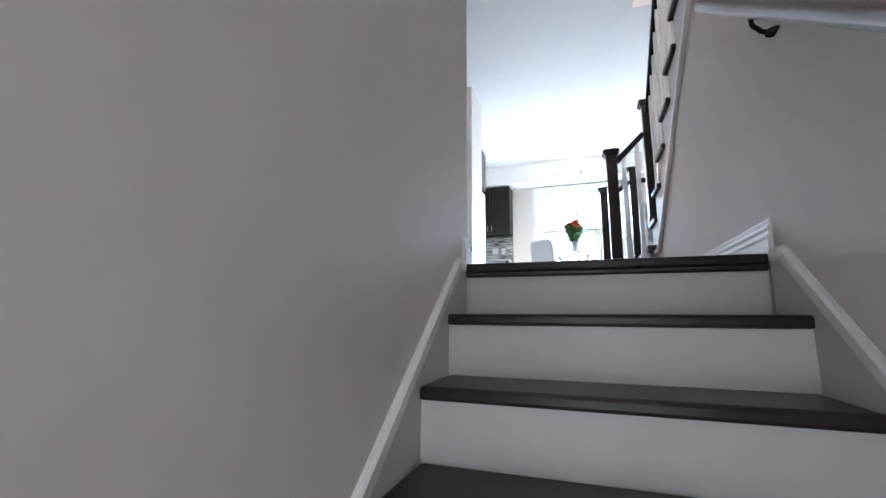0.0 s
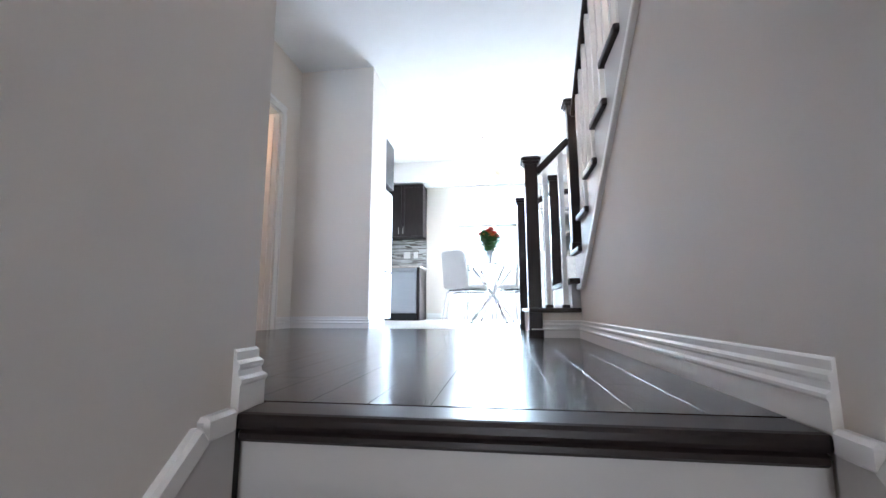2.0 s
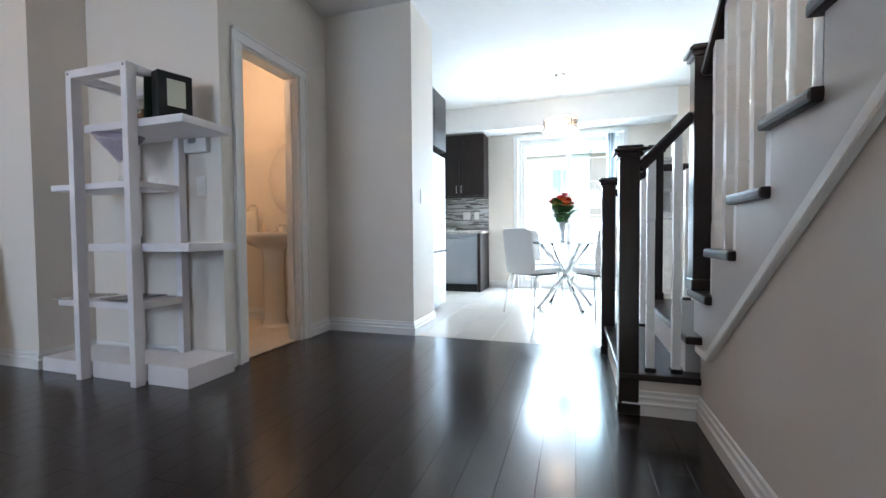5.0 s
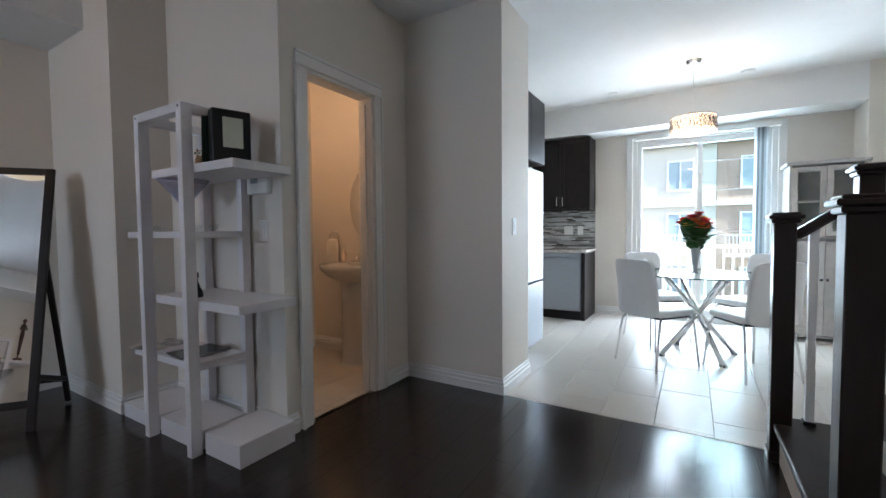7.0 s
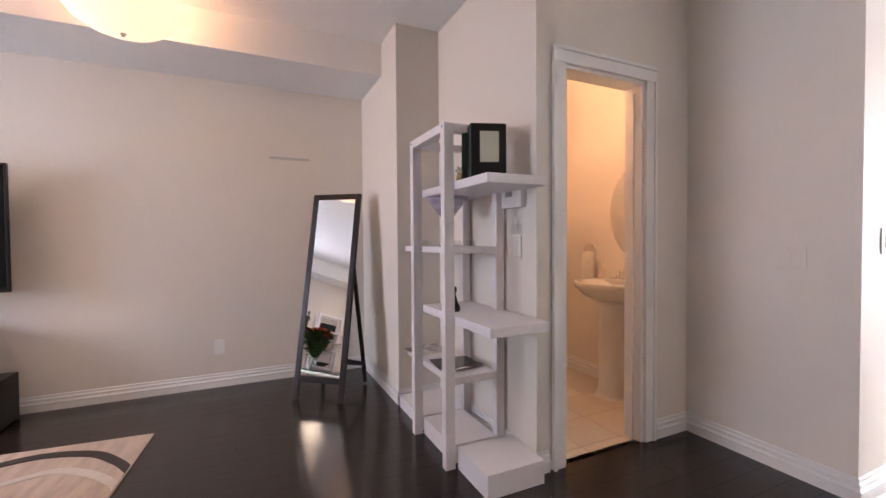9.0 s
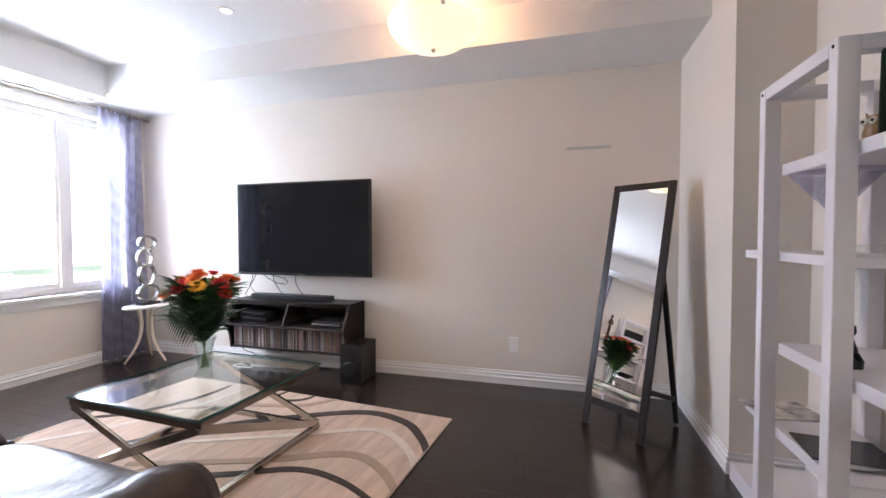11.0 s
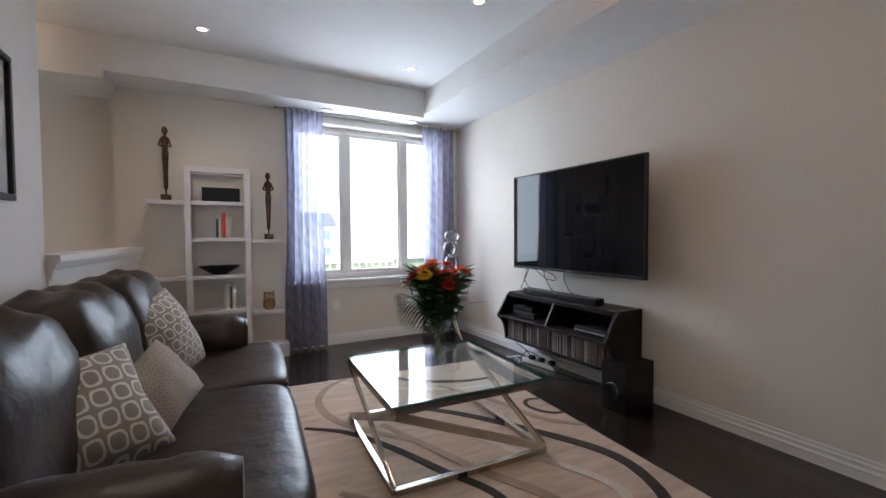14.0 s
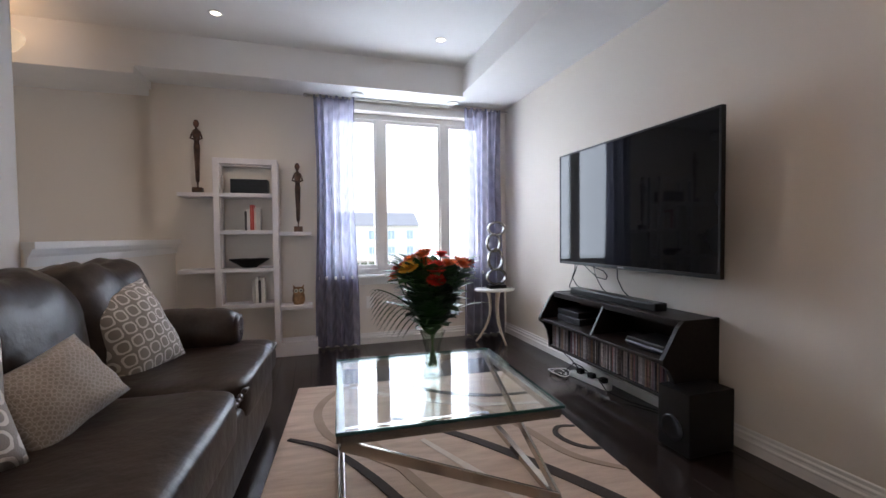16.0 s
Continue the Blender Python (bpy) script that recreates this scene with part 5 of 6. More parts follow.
# ---- ceiling lamps ----
def dome_lamp(x, y, label):
    """An alabaster bowl hung from a canopy by three thin rods."""
    dl = thing("ceiling_lamp", (x, y, CEIL), label, "ceiling lamp", "alabaster ceiling lamps")
    part("canopy", lathe(bmesh.new(), [(0, 0), (0.07, 0), (0.065, -0.02), (0.015, -0.03), (0, -0.03)], 20), M_NICKEL, dl, smooth=True)
    for k in range(3):
        a = 2 * math.pi * k / 3 + 0.5
        c, s = math.cos(a), math.sin(a)
        part("rod", tube(bmesh.new(), [(0.03 * c, 0.03 * s, -0.02), (0.255 * c, 0.255 * s, -0.25)], 0.004, 6), M_NICKEL, dl)
        part("clip", box(bmesh.new(), 0.262 * c - 0.012, 0.262 * c + 0.012, 0.262 * s - 0.012, 0.262 * s + 0.012, -0.275, -0.245, 0.004), M_NICKEL, dl)
    profile = [(0.27, -0.25), (0.265, -0.275), (0.235, -0.32), (0.17, -0.365), (0.09, -0.39), (0.0, -0.395)]
    lb = part("glass_bowl", lathe(bmesh.new(), profile, 40), M_LAMPGLASS, dl, smooth=True)
    lb.visible_shadow = False
    part("finial", lathe(bmesh.new(), [(0, -0.415), (0.012, -0.41), (0.015, -0.397), (0, -0.393)], 12), M_NICKEL, dl, smooth=True)


dome_lamp(-3.08, 1.75, "warm alabaster glass bowl ceiling lamp on a short stem")
dome_lamp(0.07, -1.05, "warm alabaster glass bowl lamp hanging over the entry")


def spot(x, y, z, power=0.0):
    s = thing("recessed_spot", (x, y, z), "small white recessed ceiling spot, lit", "ceiling spot", "recessed spots")
    part("ring", lathe(bmesh.new(), [(0.032, 0.0), (0.034, -0.006), (0.048, -0.006), (0.052, -0.0005)], 24), M_TRIM, s, smooth=True)
    part("lens", lathe(bmesh.new(), [(0.032, -0.001), (0.0, -0.002)], 20), M_SPOT, s)
    if power:
        l = new("glow_of_spot", bpy.data.lights.new("glow_of_spot", "SPOT"))
        l.data.energy, l.data.color, l.data.spot_size, l.data.spot_blend, l.data.shadow_soft_size = power, (1, 0.82, 0.6), radians(120), 0.9, 0.03
        l.matrix_world = look((x, y, z - 0.012), (x, y, 0))


for x, y in ((-1.385, -0.96), (-3.07, -0.90), (-3.00, 0.33)):
    spot(x, y, CEIL, 4.5)
spot(-1.20, 1.40, CEIL, 4.5)


def disc(x, y, z, label):
    d = thing("ceiling_disc", (x, y, z), label, "ceiling fixture", "white ceiling discs")
    part("cover", lathe(bmesh.new(), [(0.06, 0.0), (0.06, -0.010), (0.045, -0.016), (0, -0.016)], 24), M_TRIM, d, smooth=True)


disc(-2.45, -1.58, 2.43, "round white ceiling disc over the window")
disc(-3.40, -1.58, 2.43, "round white ceiling disc over the window")
disc(-0.85, 7.35, CEIL, "round white ceiling disc in the kitchen")
disc(0.42, 7.35, CEIL, "round white ceiling disc in the kitchen")
# painting over the sofa
pa = thing("painting", (-0.72, 0.77, 1.585), "black-framed landscape print of clouds in dark and pale tones", "painting", rz=-90)
for r in ((-0.37, 0.37, 0.255, 0.28), (-0.37, 0.37, -0.28, -0.255)):
    part("frame_side", one(r[0], r[1], -0.03, -0.001, r[2], r[3], 0.003), M_BLACK, pa)
for r in ((-0.37, -0.345, -0.255, 0.255), (0.345, 0.37, -0.255, 0.255)):
    part("frame_side", one(r[0], r[1], -0.03, -0.001, r[2], r[3], 0.003), M_BLACK, pa)
M_PRINT = mat("cloud_print", (0.62, 0.60, 0.58), 0.5, vary=0.1, scale=2.4, bump=0, dark=(0.09, 0.085, 0.10))
part("print", one(-0.345, 0.345, -0.014, -0.001, -0.255, 0.255), M_PRINT, pa)


# ---- leaning floor mirror ----
mr = new("floor_mirror")
mr.empty_display_size = 0.1
BL, BR = Vector((-3.505, 2.635, 0)), Vector((-3.272, 2.935, 0))
wv = (BR - BL).normalized()
TC = Vector((-3.27, 2.955, 1.507)) + Vector((0, 0, 0))
back = Vector((-wv.y, wv.x, 0))
lean = 13.2
mr.matrix_world = pose((BL.x + BR.x) / 2, (BL.y + BR.y) / 2, 0, 0, 0, math.degrees(math.atan2(wv.y, wv.x))) @ pose(0, 0, 0, -lean, 0, 0)
tagged(mr, label="tall dark-framed mirror leaning back on its easel leg", category="floor mirror")
W = 0.205
H = 1.59
part("frame_side", one(-W, -W + 0.045, -0.012, 0.012, 0.0, H, 0.003), M_NEWEL, mr)
part("frame_side", one(W - 0.045, W, -0.012, 0.012, 0.0, H, 0.003), M_NEWEL, mr)
part("frame_rail", one(-W + 0.045, W - 0.045, -0.012, 0.012, H - 0.045, H, 0.003), M_NEWEL, mr)
part("frame_rail", one(-W + 0.045, W - 0.045, -0.012, 0.012, 0.13, 0.175, 0.003), M_NEWEL, mr)
part("mirror_glass", one(-W + 0.045, W - 0.045, -0.006, 0.002, 0.175, H - 0.045), M_MIRROR, mr)
bl = bmesh.new()
bar(bl, (-0.17, 0.024, 1.05), (-0.19, 0.416, 0.112), 0.03, 0.02, bevel=0.002)
bar(bl, (0.17, 0.024, 1.05), (0.19, 0.416, 0.112), 0.03, 0.02, bevel=0.002)
bar(bl, (-0.185, 0.35, 0.26), (0.185, 0.35, 0.26), 0.02, 0.03, bevel=0.002)
bar(bl, (0.19, 0.35, 0.26), (0.19, 0.013, 0.30), 0.02, 0.03, bevel=0.002)
part("easel_leg", bl, M_NEWEL, mr)

# ---- tall white shelf by the washroom ----
r1 = thing("tall_shelf", (-2.38, 3.44, 0.0), "tall white open shelf with staggered boards and stepped base blocks", "shelf")
for x, xb in ((-0.235, -0.235), (0.20, 0.152)):
    plank(r1, "post", x - 0.022, x + 0.022, -0.20, -0.145, 0.0, 1.77)
    plank(r1, "post", xb - 0.022, xb + 0.022, 0.135, 0.185, 0.0, 1.77)
plank(r1, "top_rail", -0.213, 0.178, -0.20, -0.145, 1.725, 1.77)
plank(r1, "top_rail", -0.213, 0.129, 0.135, 0.185, 1.725, 1.77)
for x in (-0.235, 0.20):
    plank(r1, "side_rail", x - 0.022, x + 0.022, -0.145, 0.135, 1.725, 1.77)
plank(r1, "shelf", -0.21, 0.54, -0.142, 0.182, 1.432, 1.475)
plank(r1, "shelf", -0.52, 0.175, -0.142, 0.130, 1.105, 1.140)
plank(r1, "shelf", -0.21, 0.56, -0.142, 0.182, 0.745, 0.790)
plank(r1, "shelf", -0.49, 0.175, -0.142, 0.132, 0.415, 0.455)
plank(r1, "base_block", -0.66, -0.26, -0.142, 0.18, 0.0, 0.085)
plank(r1, "base_block", -0.21, 0.175, -0.142, 0.13, 0.0, 0.10)
plank(r1, "base_block", 0.225, 0.52, -0.135, 0.185, 0.0, 0.115)
for x in (-0.235, 0.20):
    part("bolt", lathe(bmesh.new(), [(0.006, 0), (0.005, 0.002), (0, 0.003)], 10), M_BLACK, r1).matrix_local = pose(x, -0.2005, 1.75, 90)

pf = thing("photo_box", (-2.07, 3.435, 1.4755), "black upright album box with a cream label panel", "album", rz=71)
part("case", box(bmesh.new(), -0.09, 0.09, -0.04, 0.045, 0, 0.275, 0.004), M_BLACK, pf)
part("label_panel", one(-0.042, 0.052, -0.0425, -0.040, 0.085, 0.235), M_CREAM, pf)
book((-2.20, 3.36, 1.4755), 0.02, 0.13, 0.255, (0.02, 0.05, 0.035), "dark green hardback book leaning on the album box", rz=-22, lean=4)
owl((-2.31, 3.42, 1.4755), "brown owl ornament on the top board", 0.75, 200)
mv = thing("cocktail_glass_vase", (-2.46, 3.40, 1.1405), "violet glass vase shaped like a cocktail glass", "vase")
part("bowl", lathe(bmesh.new(), [(0.006, 0.13), (0.03, 0.16), (0.13, 0.285), (0.127, 0.285), (0.028, 0.165), (0.0, 0.14)], 24), M_PURPLE, mv, smooth=True)
part("stem", lathe(bmesh.new(), [(0.0, 0), (0.05, 0), (0.045, 0.006), (0.006, 0.012), (0.006, 0.13), (0, 0.135)], 20), M_GLASS, mv, smooth=True)
for x, y in ((-2.80, 3.40), (-2.30, 3.38), (-2.25, 3.44), (-2.37, 3.36)):
    solo("votive_glass", lathe(bmesh.new(), [(0, 0), (0.02, 0), (0.028, 0.015), (0.024, 0.035), (0.02, 0.035), (0.022, 0.015), (0, 0.006)], 16), M_GLASS, (x, y, 1.1405), "tiny clear glass votive holder on the shelf", "votive", "glass votives", True)
kb = bmesh.new()
lathe(kb, [(0, 0), (0.035, 0), (0.035, 0.02), (0.018, 0.03), (0.022, 0.055), (0.014, 0.08), (0.010, 0.095), (0.018, 0.11), (0.016, 0.13), (0, 0.138)], 14)
tube(kb, [(0.0, -0.02, 0.03), (0.02, -0.04, 0.06), (0.0, -0.02, 0.085)], 0.009, 8)
tube(kb, [(0.02, 0.02, 0.02), (0.035, 0.0, 0.045), (0.01, -0.015, 0.05)], 0.010, 8)
solo("seated_figurine", kb, M_BLACK, (-2.295, 3.358, 0.7905), "small black abstract seated figurine on the shelf", "figurine", smooth=True)
for i, (x, y, c, r) in enumerate(((-2.78, 3.40, (0.55, 0.52, 0.48), 8), (-2.42, 3.42, (0.05, 0.05, 0.055), -6), (-2.40, 3.43, (0.35, 0.34, 0.33), 4))):
    z = 0.4555 + (0.006 if i == 2 else 0)
    solo("magazine", box(bmesh.new(), -0.10, 0.10, -0.12, 0.12, 0, 0.0055, 0.001), mat("glossy_cover", c, 0.25, bump=0, vary=0.4, scale=14), (x, y, z if i != 1 else 0.4625), "thin magazine lying on the shelf", "magazine", "magazines", rz=r)

# ---- washroom ----
snk = thing("pedestal_sink", (-2.53, 4.79, 0.0), "white porcelain pedestal sink with chrome tap", "sink")
part("basin", lathe(bmesh.new(), [(0.0, 0.70), (0.10, 0.70), (0.22, 0.75), (0.295, 0.81), (0.315, 0.85), (0.295, 0.86), (0.24, 0.85), (0.14, 0.79), (0, 0.78)], 36, sy=0.78), M_PORC, snk, smooth=True)
part("back_ledge", box(bmesh.new(), -0.20, 0.20, 0.12, 0.215, 0.80, 0.865, 0.012, 2), M_PORC, snk)
part("pedestal", lathe(bmesh.new(), [(0.0, 0.0), (0.125, 0.0), (0.12, 0.03), (0.105, 0.08), (0.10, 0.55), (0.11, 0.72), (0, 0.74)], 24, sy=0.85), M_PORC, snk, smooth=True)
tp = tube(bmesh.new(), [(0, 0.15, 0.865), (0, 0.15, 0.93), (0, 0.06, 0.925), (0, 0.05, 0.905)], 0.012, 10)
for q in (-0.09, 0.09):
    lathe(tp, [(0.018, 0), (0.016, 0.03), (0.008, 0.04), (0.02, 0.05), (0.018, 0.06), (0, 0.062)], 12, (q, 0.16, 0.865))
    tube(tp, [(q, 0.16, 0.92), (q + 0.05, 0.14, 0.93)], 0.006, 8)
part("tap", tp, M_CHROME, snk, "chrome two-handle tap", True)
om = thing("oval_mirror", (-2.46, 5.006, 1.38), "frameless oval mirror over the sink", "mirror")
part("glass", lathe(bmesh.new(), [(0.0, 0.004), (0.34, 0.004), (0.36, 0.0)], 48, sx=0.80, sy=1.02), M_MIRROR, om, smooth=False).matrix_local = pose(0, 0, 0, 90)
trg = thing("towel_ring", (-2.93, 5.01, 1.13), "dark metal towel ring on the washroom wall", "towel ring")
part("ring", tube(bmesh.new(), [(0.06 * math.cos(t), -0.035, -0.055 + 0.06 * math.sin(t)) for t in [2 * math.pi * k / 24 for k in range(25)]], 0.005, 8, caps=False), M_NICKEL, trg, smooth=True)
part("post", tube(bmesh.new(), [(0, -0.04, 0.005), (0, 0, 0.005)], 0.010, 10), M_NICKEL, trg, smooth=True)
solo("hand_towel", puff(bmesh.new(), 0, -0.035, -0.13, 0.07, 0.022, 0.13, 4, 20, 14, wrinkle=0.06), M_TOWEL, (-2.94, 5.0, 1.07), "folded cream hand towel hanging in the ring", "towel", smooth=True)
solo("bottle", lathe(bmesh.new(), [(0, 0), (0.022, 0), (0.024, 0.07), (0.008, 0.09), (0.008, 0.11), (0, 0.11)], 14), M_PALEWOOD, (-2.76, 4.93, 0.8655), "small amber soap bottle on the sink", "bottle", smooth=True)
wl = thing("washroom_lamp", (-2.6, 4.3, 2.71), "warm round glass ceiling lamp in the washroom", "ceiling lamp")
part("glass_bowl", lathe(bmesh.new(), [(0.13, 0.0), (0.13, -0.03), (0.09, -0.08), (0, -0.10)], 24), M_LAMPGLASS, wl, smooth=True)
for k in range(2):
    part_ = structure("strike_plate", one(-2.03, -1.99, 4.376, 4.3815, 0.93, 0.99), M_NICKEL) if k == 0 else None

# ---- kitchen ----
fg = thing("refrigerator", (-1.70, 5.76, 0.0), "tall stainless steel two-door refrigerator in the alcove", "refrigerator")
part("body", box(bmesh.new(), -0.235, 0.32, -0.40, 0.40, 0.0, 1.70, 0.006), M_BLIND, fg)
part("freezer_door", box(bmesh.new(), 0.325, 0.41, -0.40, 0.40, 0.06, 0.64, 0.012, 2), M_STEEL, fg)
part("upper_door", box(bmesh.new(), 0.325, 0.41, -0.40, 0.40, 0.655, 1.70, 0.012, 2), M_STEEL, fg)
fc = thing("over_fridge_cabinet", (-1.63, 5.76, 1.76), "espresso two-door cabinet over the refrigerator", "kitchen cabinet")
part("body", one(-0.185, 0.33, -0.40, 0.40, 0.0, 0.60), M_CAB, fc)
for a, b in ((-0.398, -0.003), (0.003, 0.398)):
    part("door", box(bmesh.new(), 0.331, 0.352, a, b, 0.003, 0.597, 0.003), M_CAB, fc)


def shaker(parent, x0, x1, z0, z1, y, handle_x=None, hz=None):
    """A framed cabinet door facing -y."""
    d = part("door", boxes((x0, x0 + 0.055, y - 0.02, y, z0, z1), (x1 - 0.055, x1, y - 0.02, y, z0, z1), (x0 + 0.055, x1 - 0.055, y - 0.02, y, z0, z0 + 0.055), (x0 + 0.055, x1 - 0.055, y - 0.02, y, z1 - 0.055, z1),
                           (x0 + 0.055, x1 - 0.055, y - 0.010, y, z0 + 0.055, z1 - 0.055)), M_CAB, parent)
    if handle_x is not None:
        part("handle", tube(bmesh.new(), [(handle_x, y - 0.021, hz), (handle_x, y - 0.045, hz + 0.01), (handle_x, y - 0.045, hz + 0.10), (handle_x, y - 0.021, hz + 0.11)], 0.005, 8), M_NICKEL, d, "nickel bar handle", True)


uc = thing("wall_cabinet", (0, 0, 0), "espresso framed wall cabinet with two doors", "kitchen cabinet")
part("body", one(-1.935, -1.17, 7.72, 8.05, 1.415, 2.333), M_CAB, uc)
for x0, x1, hx in ((-1.93, -1.555, -1.59), (-1.549, -1.173, -1.515)):
    shaker(uc, x0, x1, 1.418, 2.33, 7.719, hx, 1.46)
part("light_rail", one(-1.935, -1.17, 7.70, 7.72, 1.39, 1.414, 0.002), M_CAB, uc)
dw = thing("dishwasher", (0, 0, 0), "stainless steel dishwasher built under the counter", "dishwasher")
part("door", box(bmesh.new(), -1.815, -1.22, 7.44, 7.48, 0.115, 0.845, 0.006, 2), M_STEEL, dw)
part("body", one(-1.81, -1.225, 7.481, 8.03, 0.0, 0.845), M_BLACK, dw)
part("handle", tube(bmesh.new(), [(-1.78, 7.439, 0.79), (-1.78, 7.405, 0.79), (-1.255, 7.405, 0.79), (-1.255, 7.439, 0.79)], 0.010, 8), M_STEEL, dw, smooth=True)
part("kick_plate", one(-1.81, -1.225, 7.46, 7.4805, 0.0, 0.11), M_BLACK, dw)
bc = thing("base_cabinet", (0, 0, 0), "espresso end panel and filler beside the dishwasher", "kitchen cabinet")
part("end_panel", one(-1.215, -1.17, 7.44, 8.05, 0.0, 0.85), M_CAB, bc)
part("side_unit", one(-1.935, -1.82, 7.46, 8.05, 0.0, 0.85), M_CAB, bc)
solo("countertop", box(bmesh.new(), -1.938, -1.155, 7.42, 8.049, 0.8505, 0.885, 0.004), M_COUNTER, (0, 0, 0), "speckled stone countertop over the dishwasher", "countertop")
solo("plate_stack", lathe(bmesh.new(), [(0, 0), (0.06, 0), (0.10, 0.02), (0.10, 0.03), (0, 0.02)], 20), M_PORC, (-1.75, 7.8, 0.8855), "small white dish on the counter", "dish", smooth=True)
bs = new("backsplash")
tagged(bs, kind="structure")
part("bed", one(-1.935, -1.165, 8.040, 8.049, 0.886, 1.414), M_GROUT, bs)
rnd = random.Random(9)
strip = [mat("strip_tile", c, 0.2, bump=0, vary=0.08) for c in ((0.40, 0.40, 0.38), (0.22, 0.22, 0.21), (0.55, 0.53, 0.50), (0.13, 0.11, 0.10), (0.62, 0.63, 0.62))]
z = 0.89
meshes = {}
while z < 1.405:
    x = -1.93 + rnd.uniform(-0.08, 0.0)
    while x < -1.17:
        L = rnd.choice((0.10, 0.15, 0.20))
        a, b = max(x, -1.932), min(x + L - 0.003, -1.168)
        if b - a > 0.01:
            part("strip_tile", one(a, b, 8.034, 8.0398, z, z + 0.0155), rnd.choice(strip), bs)
        x += L
    z += 0.0185
plate((-1.52, 8.034, 1.13), 0, 0.12, 0.12, "white double switch on the backsplash", "switch")
plate((-1.36, 8.034, 1.13), 0, 0.075, 0.12, "white outlet on the backsplash")

# dining table and chairs
TX, TY = 0.02, 6.49
dt = thing("dining_table", (TX, TY, 0.0), "round glass dining table on crossed chrome tube legs", "dining table")
g = part("tabletop", lathe(bmesh.new(), [(0, 0.728), (0.505, 0.728), (0.505, 0.738), (0, 0.738)], 56), M_GREENGLASS, dt, "clear round glass")
g.visible_shadow = False
part("glass_edge", lathe(bmesh.new(), [(0.5055, 0.728), (0.508, 0.728), (0.508, 0.738), (0.5055, 0.738)], 56), M_GLASSEDGE, dt)
for k in range(4):
    a = radians(-148 + 90 * k)
    b = a + math.pi
    part("leg", tube(bmesh.new(), [(0.33 * math.cos(a), 0.33 * math.sin(a), 0.012), (0.30 * math.cos(b) , 0.30 * math.sin(b), 0.712)], 0.022, 14), M_CHROME, dt, smooth=True)
    part("foot_cap", lathe(bmesh.new(), [(0, 0), (0.03, 0), (0.03, 0.014), (0, 0.016)], 16, (0.33 * math.cos(a), 0.33 * math.sin(a), 0)), M_CHROME, dt, smooth=True)
    part("pad", lathe(bmesh.new(), [(0, 0.712), (0.03, 0.712), (0.03, 0.7275), (0, 0.7275)], 16, (0.30 * math.cos(b), 0.30 * math.sin(b), 0)), M_CHROME, dt, smooth=True)


def chair():
    """A leatherette side chair on chrome tube legs; it faces +y."""
    c = thing("dining_chair", (0, 0, 0), "white leatherette dining chair with slim chrome legs", "chair", "chairs round the dining table")
    part("seat", puff(bmesh.new(), 0, 0.0, 0.455, 0.215, 0.215, 0.032, 6, 36, 12), M_WHITELEATHER, c, smooth=True)
    bm = puff(bmesh.new(), 0, -0.215, 0.655, 0.205, 0.022, 0.235, 7, 36, 16)
    for v in bm.verts:
        t = (v.co.z - 0.42) / 0.47
        v.co.y -= 0.06 * t * t + 0.03 * (1 - (v.co.x / 0.205) ** 2) * 0.6
        v.co.x *= 1 - 0.05 * t
    part("backrest", bm, M_WHITELEATHER, c, smooth=True)
    for x in (-1, 1):
        part("leg", tube(bmesh.new(), [(x * 0.17, 0.16, 0.42), (x * 0.19, 0.19, 0.36), (x * 0.215, 0.225, 0.0)], 0.009, 10), M_CHROME, c, smooth=True)
        part("leg", tube(bmesh.new(), [(x * 0.17, -0.15, 0.42), (x * 0.19, -0.19, 0.36), (x * 0.215, -0.245, 0.0)], 0.009, 10), M_CHROME, c, smooth=True)
    part("under_frame", boxes((-0.17, 0.17, -0.16, 0.16, 0.405, 0.42)), M_BLACK, c)
    return c


first = chair()
first.matrix_world = pose(-0.28, 6.08, 0.0, 0, 0, -38)
for x, y, a in ((0.36, 6.13, 33), (-0.34, 6.93, -142), (0.42, 6.90, 138)):
    copy_thing(first, pose(x, y, 0, 0, 0, a))
bouquet("table_bouquet", (TX - 0.03, TY, 0.739), "red and orange flowers with green leaves in a slim vase", 8, 1.3, (M_RED, M_RED, M_ORANGE, M_YELLOW), 13, False, 0.115, 0.50, 0.235, 26, 150, 0.07)
solo("slim_vase", lathe(bmesh.new(), [(0, 0), (0.035, 0), (0.03, 0.01), (0.016, 0.02), (0.020, 0.08), (0.040, 0.24), (0.037, 0.24), (0.016, 0.08), (0, 0.03)], 24), M_BLIND, (TX - 0.03, TY, 0.7385), "slim smoky flared vase on the dining table", "vase", smooth=True)

